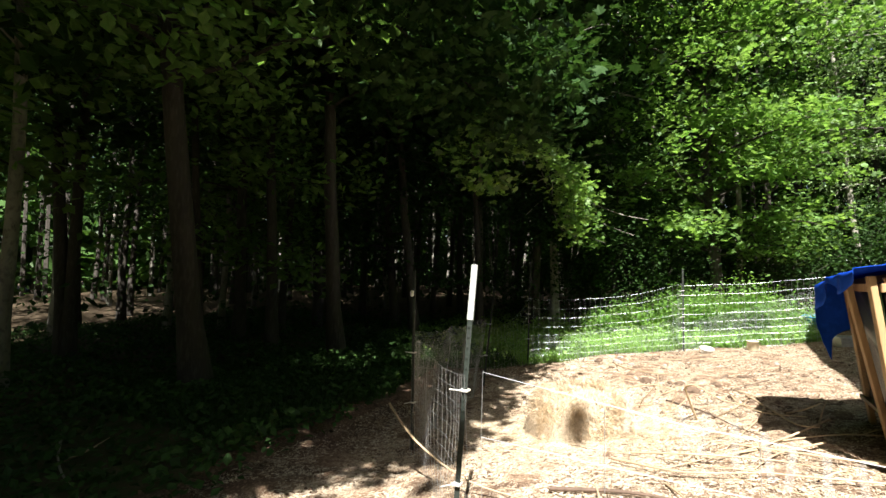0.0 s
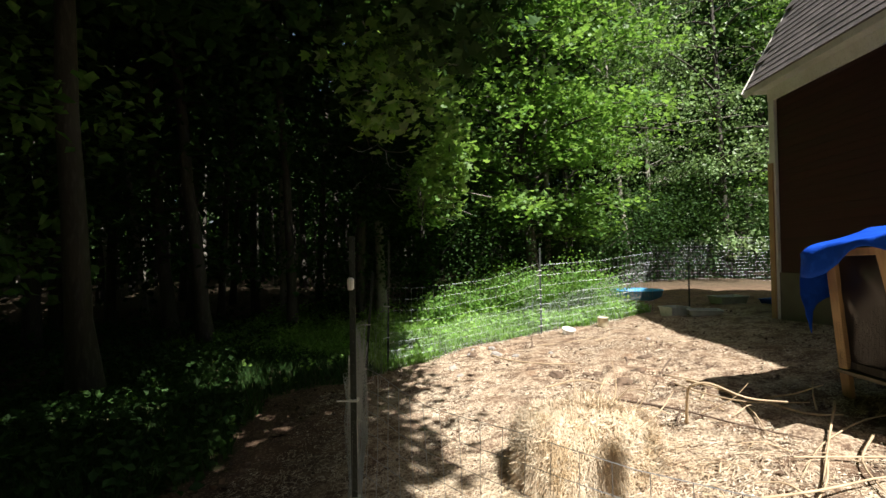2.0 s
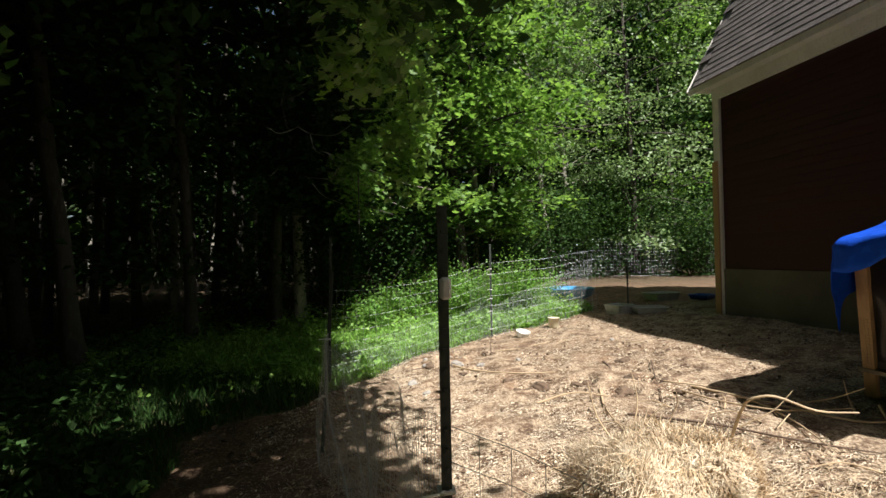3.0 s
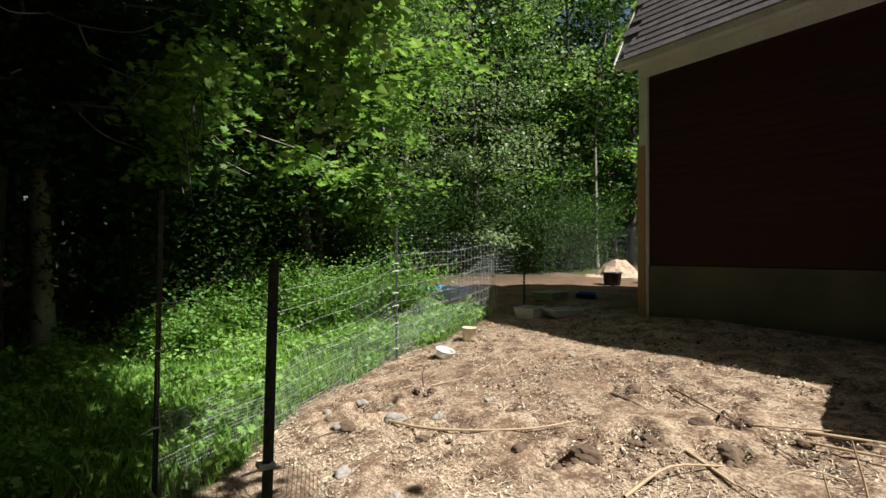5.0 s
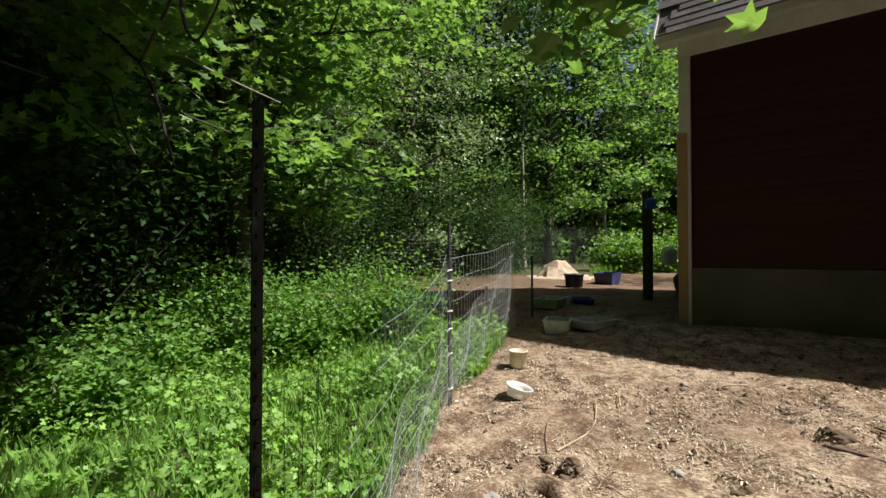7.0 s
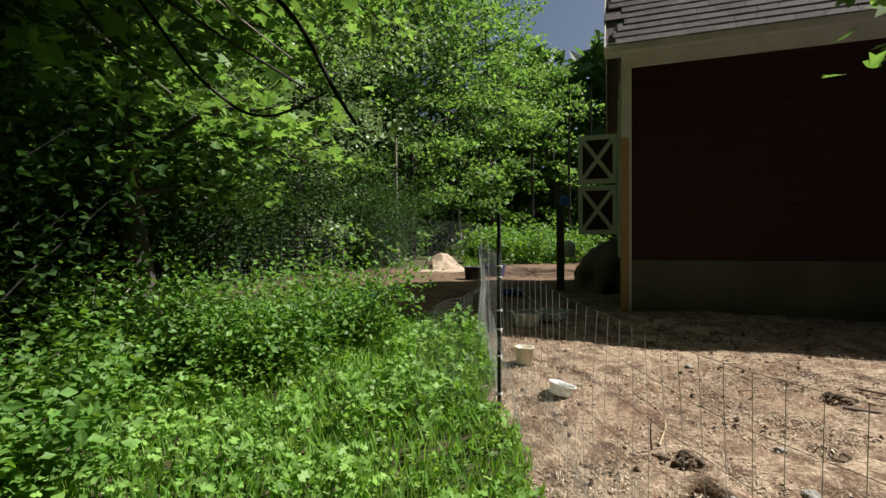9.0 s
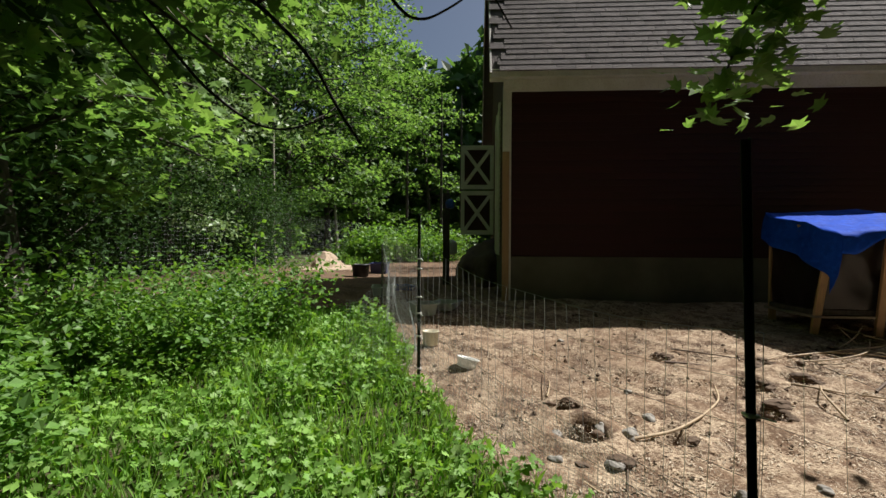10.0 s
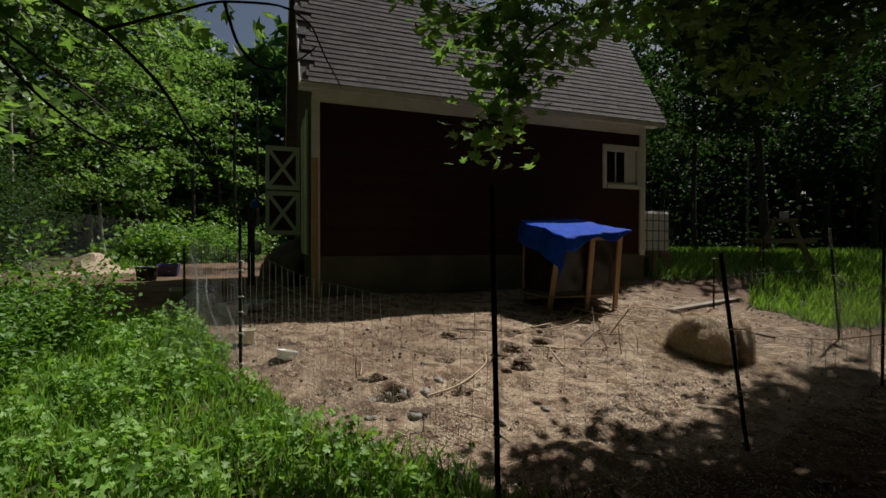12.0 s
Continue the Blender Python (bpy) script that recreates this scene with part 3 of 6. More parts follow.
# dutch door with crossed boards, standing open off the north gable
door = thing("barn_door", (5.62, BY1 + 0.032, 1.44), "two-part white cross-braced dark barn door, standing open beside the gable wall", "barn door")
for z0, z1 in ((0.0, 1.01), (1.05, 2.06)):
    leaf = new("door_leaf")
    leaf.parent = door
    bm = bmesh.new()
    box(bm, (0.0, 0.01, z0), (0.03, .75, z1), 0.002)
    part("door_panel", bm, SIDING, leaf)
    bm = bmesh.new()
    for lo, hi in (((-.03, 0, z0), (-.002, .085, z1)), ((-.03, .675, z0), (-.002, .76, z1)), ((-.03, .085, z0), (-.002, .675, z0 + .1)), ((-.03, .085, z1 - .1), (-.002, .675, z1))):
        box(bm, lo, hi, 0.003)
    beam(bm, (-.014, .085, z0 + .1), (-.014, .675, z1 - .1), .08, .02, up=(1, 0, 0))
    beam(bm, (-.018, .085, z1 - .1), (-.018, .675, z0 + .1), .08, .02, up=(1, 0, 0))
    part("cross_brace", bm, TRIM, leaf, "white painted frame and crossed braces")

# ---- hutch ----
hutch = thing("rabbit_hutch", (0.7, 4.8, gz(0.7, 4.8)), "pine-framed rabbit hutch with wire sides standing beside the barn", "hutch")
H0 = Vector((0.7, 4.8, gz(0.7, 4.8)))


def hutchpart(name, bm, mt, label="", sm=False):
    o = part(name, bm, mt, hutch, label, sm)
    o.matrix_basis = pose(-H0.x, -H0.y, -H0.z)
    return o


front = [((0.70, 5.46, gz(.7, 5.4) - .03), (0.52, 5.38, 1.36)), ((0.66, 4.74, gz(.7, 4.7) - .03), (0.42, 4.80, 1.38)), ((0.60, 4.2, gz(.6, 4.2) - .03), (0.44, 4.22, 1.42))]
back = [((1.5, 5.46, gz(1.5, 5.4) - .03), (1.62, 5.38, 1.62)), ((1.6, 4.2, gz(1.5, 4.2) - .03), (1.75, 4.22, 1.64))]
for a, c in front + back:
    bm = bmesh.new()
    beam(bm, a, c, 0.04, 0.09, 0.004, up=(0, 1, 0))
    hutchpart("leg", bm, RAW)
bm = bmesh.new()
box(bm, (0.62, 4.15, 0.33), (1.62, 5.5, 0.36), 0.003)
hutchpart("floor_board", bm, WOOD)
# added dark panel: stands in for the shade at the back of the hutch
bm = bmesh.new()
box(bm, (1.60, 4.2, 0.37), (1.615, 5.42, 1.58), 0.002)
hutchpart("back_panel", bm, BARK, "dark back panel added to make the hutch's inside look unlit")
for a, c in (((0.50, 4.15, 1.34), (0.50, 5.45, 1.31)), ((0.64, 4.15, 0.40), (0.69, 5.5, 0.40)), ((1.66, 4.15, 1.6), (1.66, 5.45, 1.6)), ((0.5, 5.42, 1.33), (1.64, 5.42, 1.6)), ((0.5, 4.18, 1.38), (1.64, 4.18, 1.6)), ((0.68, 5.48, 0.4), (1.5, 5.48, 0.4))):
    bm = bmesh.new()
    beam(bm, a, c, 0.038, 0.06)
    # low rails are coloured dark in place of the shade at the hutch's foot
    hutchpart("rail", bm, RAW if max(a[2], c[2]) > 0.5 else BARK)


def wire_panel(p0, p1, h0, h1, z0, z1, dx, dz, r, name, mt, parent, label="", sag=0.0, seed=1, wob=0.01, hs=None):
    """A wire mesh from p0 to p1 (plan), its foot at z0..z1 and its top h0..h1 above: square wires crossing at dx by dz."""
    rng = np.random.default_rng(seed)
    p0, p1 = np.array(p0, float), np.array(p1, float)
    L = np.linalg.norm(p1 - p0)
    nx = max(2, int(round(L / dx)))
    us = np.linspace(0, 1, nx + 1)
    hz = np.array(hs) if hs is not None else np.linspace(0, 1, max(2, int(round(max(h0, h1) / dz))) + 1)
    ph = rng.uniform(0, 6, 4)

    def pt(u, w):
        side = np.array([-(p1 - p0)[1], (p1 - p0)[0]]) / L
        off = wob * (np.sin(9 * u + 3 * w + ph[0]) + np.sin(17 * u - 5 * w + ph[1]))
        q = p0 + (p1 - p0) * u + side * off
        base = z0 + (z1 - z0) * u
        top = base + h0 + (h1 - h0) * u - sag * 4 * u * (1 - u)
        return (q[0], q[1], base + (top - base) * w + wob * 0.6 * np.sin(13 * u + ph[2] + 4 * w))

    pieces = []
    for w in hz:
        pts = [pt(u, w) for u in np.linspace(0, 1, max(3, nx // 2 + 1))]
        pieces.append(tube_arrays(pts, np.full(len(pts), r), 3))
    for u in us:
        pts = [pt(u, w) for w in np.linspace(0, 1, 4)]
        pieces.append(tube_arrays(pts, np.full(4, r), 3))
    v, f = join_arrays(pieces)
    return raw_mesh(name, v, f, mt, parent, label)


def hutch_sides():
    q = [((0.50, 4.2), (0.50, 5.4))]
    o = wire_panel((0.60, 4.2), (0.60, 5.42), .95, .93, .4, .4, 0.025, 0.025, 0.0007, "wire_front", OLD_WIRE, hutch, "fine dull wire mesh")
    o.matrix_basis = pose(-H0.x, -H0.y, -H0.z)
    o = wire_panel((0.62, 5.44), (1.6, 5.44), .93, 1.15, .4, .4, 0.025, 0.025, 0.0007, "wire_side", OLD_WIRE, hutch)
    o.matrix_basis = pose(-H0.x, -H0.y, -H0.z)
    # south end closed with an added dark panel, so the inside stays black
    bm = bmesh.new()
    box(bm, (0.62, 4.21, 0.37), (1.6, 4.225, 1.36), 0.002)
    hutchpart("side_panel", bm, BARK, "dark side panel added to keep light out of the hutch")


hutch_sides()
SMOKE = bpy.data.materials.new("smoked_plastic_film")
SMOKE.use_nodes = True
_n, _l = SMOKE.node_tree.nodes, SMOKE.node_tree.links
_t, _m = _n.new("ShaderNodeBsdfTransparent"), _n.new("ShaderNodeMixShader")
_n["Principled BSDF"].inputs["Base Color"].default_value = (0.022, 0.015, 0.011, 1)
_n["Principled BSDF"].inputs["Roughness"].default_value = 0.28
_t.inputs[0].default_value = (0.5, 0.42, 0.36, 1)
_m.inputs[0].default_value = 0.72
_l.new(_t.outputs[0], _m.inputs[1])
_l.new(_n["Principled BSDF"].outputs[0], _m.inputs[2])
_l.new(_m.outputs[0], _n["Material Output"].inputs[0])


def film_sheet(a, b, c, d, seed):
    """A slack film stretched between four corners: a, b along the foot, c, d along the top."""
    a, b, c, d = (Vector(p) for p in (a, b, c, d))
    k, vs, fs = 18, [], []
    out = (b - a).cross(c - a).normalized()
    for j in range(k):
        for i in range(k):
            u, w = i / (k - 1), j / (k - 1)
            p = (a * (1 - u) + b * u) * (1 - w) + (c * (1 - u) + d * u) * w
            e = 4 * u * (1 - u) * 4 * w * (1 - w)
            p += out * (0.02 * e * math.sin(7 * u + 5 * w + seed) + 0.008 * math.sin(19 * u - 13 * w + seed))
            vs.append(tuple(p - H0))
    for j in range(k - 1):
        for i in range(k - 1):
            q = j * k + i
            fs.append((q, q + 1, q + k + 1, q + k))
    raw_mesh("film", vs, fs, SMOKE, hutch, "dark smoky plastic film stapled to the frame, also used to darken the hutch's inside", flat=False)


# south sheet is the film itself; west and north ones are added for darkness inside
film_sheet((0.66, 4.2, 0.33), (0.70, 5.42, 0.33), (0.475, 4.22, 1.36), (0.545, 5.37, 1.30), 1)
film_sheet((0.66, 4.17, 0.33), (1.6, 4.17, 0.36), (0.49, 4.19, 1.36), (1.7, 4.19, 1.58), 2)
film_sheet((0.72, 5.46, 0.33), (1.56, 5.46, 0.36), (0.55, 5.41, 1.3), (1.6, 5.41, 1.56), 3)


def tarp():
    """A draped sheet: it lies on the hutch's roof and hangs down its north and west sides."""
    A, B, C, D = Vector((0.33, 5.42, 1.34)), Vector((0.35, 4.08, 1.47)), Vector((1.62, 5.5, 1.68)), Vector((1.80, 4.05, 1.72))
    n = 44
    me_v, me_f = [], []
    rng = np.random.default_rng(5)
    span = np.linspace(-0.42, 1.05, n * 2)
    for j, v_ in enumerate(span):          # from the north hem, over the roof, to the south
        for i, u_ in enumerate(np.linspace(-0.12, 1.0, n)):
            uu, vv = max(0, u_), max(0, min(1, v_))
            p = (A * (1 - uu) + C * uu) * (1 - vv) + (B * (1 - uu) + D * uu) * vv
            z = p.z + 0.012 * math.sin(5 * uu + 3 * vv) + 0.005 * math.sin(9 * vv + 7 * uu * uu) + 0.002 * math.sin(21 * (uu - vv))
            x, y = p.x, p.y
            if v_ < 0:
                y += 0.03 * math.sin(10 * uu) - v_ * 0.14
                z += v_ * (1.12 - 0.25 * uu) 
                x += 0.03 * math.sin(16 * uu + 8 * v_) + v_ * -0.25 * (1 - uu)
            if u_ < 0:
                hang = -u_ / 0.12 * (0.10 + 0.06 * math.sin(11 * vv) + 0.12 * (1 - vv) ** 3)
                z -= hang
                x -= 0.02 + 0.02 * math.sin(19 * vv)
            q = Vector((x * 3.1, y * 2.2, z * 3.0))
            fold = noise.noise(q) * 0.02 + abs(noise.noise(q * 2.7)) * 0.016 - 0.006
            me_v.append((x - fold * 0.8, y + (fold if v_ < 0 else 0), z + fold * 0.7))
    for j in range(n * 2 - 1):
        for i in range(n - 1):
            a = j * n + i
            me_f.append((a, a + 1, a + n + 1, a + n))
    t = raw_mesh("tarpaulin", me_v, me_f, TARP, flat=False)
    mod = t.modifiers.new("thickness", "SOLIDIFY")
    mod.thickness = 0.003
    tagged(t, "wrinkled bright blue tarpaulin draped over the hutch, one side hanging low", "tarp")


tarp()

# ---- fence posts and wire ----
POSTS = [((-1.67, 2.07), 1.6, (0.018, 0.14), "tip"), ((-2.99, 3.72), 1.72, (0.0, 0.0), "cap"), ((-3.555, 6.46), 1.5, (0.07, 0.14), ""), ((-3.61, 8.61), 1.92, (0.02, 0.02), ""), ((-1.03, 10.12), 1.55, (0.0, 0.0), "ties"), ((0.3, 2.2), 0.95, (0, 0), ""), ((2.07, 11.06), 0.95, (0, 0), ""), ((0.94, 0.0), 2.2, (0.0, 0), "")]


def t_post(p, h, lean, extra):
    x, y = p
    z = gz(x, y)
    t = thing("fence_post", (x, y, z), {"tip": "dark green steel fence post with a white painted tip", "cap": "dark green steel fence post with a white insulator on it", "ties": "dark green studded steel fence post wrapped with white ties", "": "dark green studded steel fence post"}[extra], "fence post", "pen fence posts")
    bm = bmesh.new()
    hh = h * (0.81 if extra == "tip" else 1)
    a, c = Vector((0, 0, -0.2)), Vector((lean[0], lean[1], 1)) * hh
    for w, d, ox in ((0.03, 0.004, 0.0), (0.004, 0.026, 0.014)):
        beam(bm, a + Vector((0, ox, 0)), c + Vector((0, ox, 0)), w, d, 0.001, up=(0, 1, 0))
    k = 0.1
    while k < hh:
        q = a.lerp(c, (k + 0.2) / (hh + 0.2))
        box(bm, q + Vector((-0.006, -0.008, 0)), q + Vector((0.006, -0.001, 0.012)), 0.001)
        k += 0.055
    part("post", bm, POST_GREEN, t)
    if extra == "tip":
        bm = bmesh.new()
        a2 = Vector((lean[0], lean[1], 1)) * (hh + .001)
        c2 = Vector((lean[0], lean[1], 1)) * h
        beam(bm, a2, c2, 0.036, 0.008, 0.001, up=(0, 1, 0))
        beam(bm, a2 + Vector((0, .018, 0)), c2 + Vector((0, .018, 0)), 0.006, 0.03, 0.001, up=(0, 1, 0))
        part("post_tip", bm, POST_WHITE, t, "white painted post tip")
    if extra == "cap":
        bm = bmesh.new()
        beam(bm, c - Vector((0, 0.03, 0.26)), c - Vector((0, 0.03, 0.20)), 0.035, 0.03, 0.008)
        part("insulator", bm, WHITE_PLASTIC, t, "white plastic insulator")
    if extra in ("ties", "tip", "cap", ""):
        zs = (0.12, 0.42, 0.63, 0.78, 1.04, 1.13) if extra == "ties" else (0.45, 0.92)
        for zz in zs:
            if zz > h:
                continue
            bm = bmesh.new()
            box(bm, (-0.024, -0.012, zz), (0.024, 0.034, zz + 0.012), 0.003)
            beam(bm, (-0.02, -0.008, zz + .006), (-0.075, -0.03, zz + 0.012 * math.sin(9 * zz)), 0.006, 0.006, 0.001)
            o = part("tie", bm, WHITE_PLASTIC, t, "white plastic tie")
            o.matrix_basis = pose(lean[0] * zz, lean[1] * zz, 0)
    return t


for p, h, lean, extra in POSTS:
    t_post(p, h, lean, extra)


def fence_run(a, c, ha, hc, dx, dz, seed, label, sag=0.04, r=0.0012, hs=None):
    za, zc = gz(*a), gz(*c)
    o = wire_panel(a, c, ha, hc, za, zc, dx, dz, r, "wire_fence", STEEL, None, "", sag, seed, 0.012, hs)
    tagged(o, label, "wire fence", "pen wire fences")
    return o


W = np.array([0, .1, .2, .3, .42, .55, .7, .85, 1.0])
fence_run((-1.05, 10.12), (1.30, 10.9), 1.24, 1.2, 0.1, 0.1, 1, "galvanised welded wire fence behind the grass strip", r=0.0014, hs=W)
fence_run((-3.60, 8.61), (-1.03, 10.13), 1.22, 1.27, 0.1, 0.1, 2, "galvanised welded wire fence along the grass edge", 0.13, r=0.0012, hs=W)
fence_run((-3.555, 6.46), (-3.60, 8.61), 0.9, 1.2, 0.15, 0.3, 3, "low sagging wire fence between two posts", 0.2, 0.0009)
fence_run((-2.99, 3.72), (-3.555, 6.46), 1.05, 0.6, 0.3, 0.25, 4, "slack wire fence by the path", 0.1, 0.0012)
fence_run((-2.99, 3.72), (-1.62, 2.18), 1.1, 1.0, 0.1, 0.1, 5, "galvanised wire fence beside the path, bent at one end", 0.08, 0.0012)
fence_run((-1.58, 2.28), (0.3, 2.4), 1.0, 0.62, 0.6, 0.3, 6, "low wire fence hung with white plastic strips", 0.02, 0.0016)


def netting(a, c, ha, hc, seed, label, cell=0.03):
    za, zc = gz(*a), gz(*c)
    o = wire_panel(a, c, ha, hc, za, zc, cell, cell, 0.0007, "netting", NET, None, "", 0.03, seed, 0.03)
    tagged(o, label, "netting", "plastic netting")


netting((-3.58, 8.63), (-1.03, 10.16), 0.5, 0.6, 11, "fine pale plastic netting along the foot of the fence")
netting((-1.03, 10.16), (1.25, 10.92), 0.5, 1.05, 12, "fine pale plastic netting along the foot of the fence")
netting((-2.98, 3.76), (-3.54, 6.44), 1.12, 1.0, 13, "crumpled fine plastic netting tied to the fence post", 0.024)
netting((-3.02, 3.75), (-3.3, 5.2), 1.0, 0.95, 18, "second slack layer of fine plastic netting", 0.03)
netting((8.0, 16.0), (22.0, 13.4), 1.75, 1.7, 14, "tall fine netting at the far side of the yard", 0.07)
netting((-1.06, 10.16), (-1.25, 10.75), 1.05, 0.8, 15, "loose pale netting hanging off the fence post")
fence_run((2.6, 16.6), (7.0, 16.3), 1.35, 1.35, 0.1, 0.1, 16, "dark wire fence along the far woods", r=0.001)

CLEAR = bpy.data.materials.new("clear_plastic_film")
CLEAR.use_nodes = True
_n, _l = CLEAR.node_tree.nodes, CLEAR.node_tree.links
_t, _m = _n.new("ShaderNodeBsdfTransparent"), _n.new("ShaderNodeMixShader")
_n["Principled BSDF"].inputs["Base Color"].default_value = (0.6, 0.6, 0.58, 1)
_m.inputs[0].default_value = 0.1
_l.new(_t.outputs[0], _m.inputs[1])
_l.new(_n["Principled BSDF"].outputs[0], _m.inputs[2])
_l.new(_m.outputs[0], _n["Material Output"].inputs[0])

strip_band = thing("plastic_strip_band", (-1.0, 2.33, gz(-1.0, 2.33)), "white plastic strips hanging from the low wire fence", "plastic strips")
for k in range(15):
    u = k / 14
    x = -1.35 + 1.45 * u
    top = 0.98 - 0.3 * u
    if k < 5:
        continue
    bm = bmesh.new()
    beam(bm, (x + 1.0, 0.02, top - gz(-1.0, 2.33)), (x + 1.0 + 0.03 * math.sin(k * 2.1), 0.025 + 0.02 * math.sin(k), top - 0.2 - gz(-1.0, 2.33)), 0.03, 0.002, 0.0005, up=(0, 1, 0))
    part("strip", bm, CLEAR, strip_band)


# ---- trees ----
def forest():
    rng = np.random.default_rng(21)
    g = gz
    # the large maples that edge the clearing, each built on its own
    near = [
        (( -0.4, 14.7), 14, 0.17, 0.14, 3.6, 58, 24000, 0.13, LEAF, BARK, LEAF_MAPLE, 0.45, "broad maple with layered bright green leaves at the clearing's edge", "maple_tree"),
        # this crown takes the dark leaf copy because it stands in shade
        (( -4.5, 13.4), 14, 0.13, 0.26, 2.8, 44, 17000, 0.12, LEAF_SHADED, BARK_PALE, LEAF_MAPLE, 0.5, "leafy maple with bare grey lower twigs", "maple_tree"),
        (( 3.1, 17.2), 15, 0.09, 0.3, 2.4, 34, 12000, 0.09, LEAF_PALE, BARK_PALE, LEAF_OVAL, 0.9, "slim pale-barked aspen with silvery green leaves", "aspen_tree"),
        (( 4.3, 18.4), 13, 0.10, 0.2, 2.8, 34, 12000, 0.09, LEAF_PALE, BARK_PALE, LEAF_OVAL, 0.9, "slim pale-barked aspen with silvery green leaves", "aspen_tree"),
        (( 8.2, 19.8), 13, 0.16, 0.05, 3.6, 44, 14000, 0.12, LEAF, BARK, LEAF_LOBED, 0.7, "round leafy tree beyond the yard", "tree"),
        ((6.4, 17.6), 14, 0.13, 0.08, 3.2, 40, 10000, 0.13, LEAF_PALE, BARK, LEAF_OVAL, 0.8, "leafy tree beyond the yard", "tree"),
        ((12.0, 20.5), 15, 0.18, 0.08, 4.2, 44, 10000, 0.20, LEAF, BARK, LEAF_OVAL, 0.7, "broad round leafy tree at the meadow's edge", "tree"),
        ((17.5, 18.8), 16, 0.2, 0.10, 5.0, 50, 11000, 0.24, LEAF, BARK, LEAF_OVAL, 0.7, "broad round leafy tree at the meadow's edge", "tree"),
        ((23.5, 18.6), 21, 0.2, 0.10, 5.2, 50, 11000, 0.27, LEAF, BARK, LEAF_OVAL, 0.7, "broad round leafy tree at the meadow's edge", "tree"),
        ((29.5, 17.4), 20, 0.2, 0.12, 5.2, 50, 9000, 0.3, LEAF, BARK, LEAF_OVAL, 0.7, "broad round leafy tree at the meadow's edge", "tree"),
        ((35.0, 13.0), 16, 0.2, 0.12, 4.6, 46, 7000, 0.3, LEAF, BARK, LEAF_OVAL, 0.7, "round leafy tree beyond the meadow", "tree"),
        ((  0.8, 16.6), 12, 0.12, 0.12, 2.8, 36, 11000, 0.12, LEAF, BARK, LEAF_LOBED, 0.6, "leafy maple behind the wire fence", "maple_tree"),
    ]
    for (x, y), h, r, cf, sp, nl, nv, ls, lm, bm_, tp, tl, lb, nm in near:
        build_tree(rng, h, r, cf, sp, nl, nv, ls, lm, bm_, tp, tl, nm, lb, at=(x, y, g(x, y)), clump=0.34, flat=0.35)
    protos = []
    for k in range(5):
        h = 13 + k
        t = build_tree(rng, h, 0.10 + 0.02 * (k % 3), 0.33 + 0.05 * (k % 2), 2.3, 15, 1650, 0.26, LEAF_SHADED, BARK if k % 3 else BARK_PALE, LEAF_OVAL, 0.8, "forest_tree", "tall thin forest tree with a high crown coloured dark for shade", clump=0.6, sides=6, at=(-200 - 5 * k, 200, 0))
        protos.append(t)
    spots = []
    def free(x, y, d):
        return all((x - a) ** 2 + (y - b) ** 2 > d * d for a, b in spots)
    tries = 0
    while len(spots) < 185 and tries < 20000:
        tries += 1
        x, y = rng.uniform(-33, 24), rng.uniform(-10, 38)
        edge = 15.2 + 0.15 * max(0, x) if x > -5 else 11.5
        inside = x > -9.0 + 0.0 * y and y < edge and x < 22
        if inside or not free(x, y, 1.5):
            continue
        if x > 9.5 and y < 17.5 + 0.0 * x:
            continue
        if x < 0 and y < -3 - 0.5 * x:
            continue
        if x > 0 and y < 14:
            continue
        spots.append((x, y))
    for x, y in spots:
        t = copy_thing(protos[rng.integers(0, 5)], pose(x, y, g(x, y) - 0.05, 0, 0, rng.uniform(0, 360)))
        s_ = rng.uniform(0.85, 1.15)
        t.scale = (s_, s_, s_)
        t["group"] = "forest trees"
    # the woods go on to the west
    west = 0
    while west < 22:
        x, y = rng.uniform(-34, -12.5), rng.uniform(-16, 8)
        if y > -2 - 0.5 * x or not free(x, y, 2.0):
            continue
        spots.append((x, y))
        west += 1
        t = copy_thing(protos[rng.integers(0, 5)], pose(x, y, g(x, y) - 0.05, 0, 0, rng.uniform(0, 360)))
        t["group"] = "forest trees"
    # the trees past the clearing's south end
    south = 0
    while south < 60:
        x, y = rng.uniform(6, 40), rng.uniform(-34, 2)
        if x - 10 > 0 and y > -2 and x < 14:
            continue
        d = (x + 6) * 0.7 + (10 - y) * 0.7
        shades = any(-5 < x - 0.3375 * k < 3.5 and 1.5 < y + 0.669 * k < 11 for k in (4, 6, 8, 10, 12, 14, 16))
        if d < 18 or shades or not free(x, y, 2.0):
            continue
        spots.append((x, y))
        south += 1
        t = copy_thing(protos[rng.integers(0, 5)], pose(x, y, g(x, y) - 0.05, 0, 0, rng.uniform(0, 360)))
        t["group"] = "forest trees"
    # the first of each kind stands among the others
    for k, t in enumerate(protos):
        x, y = ((-13.5, 9.0), (-11.5, 13.2), (-12, 4.5), (-7.6, 15.0), (2.0, 20.5))[k]
        t.matrix_basis = pose(x, y, g(x, y) - 0.05)
        t["group"] = "forest trees"
    return protos


protos = forest()


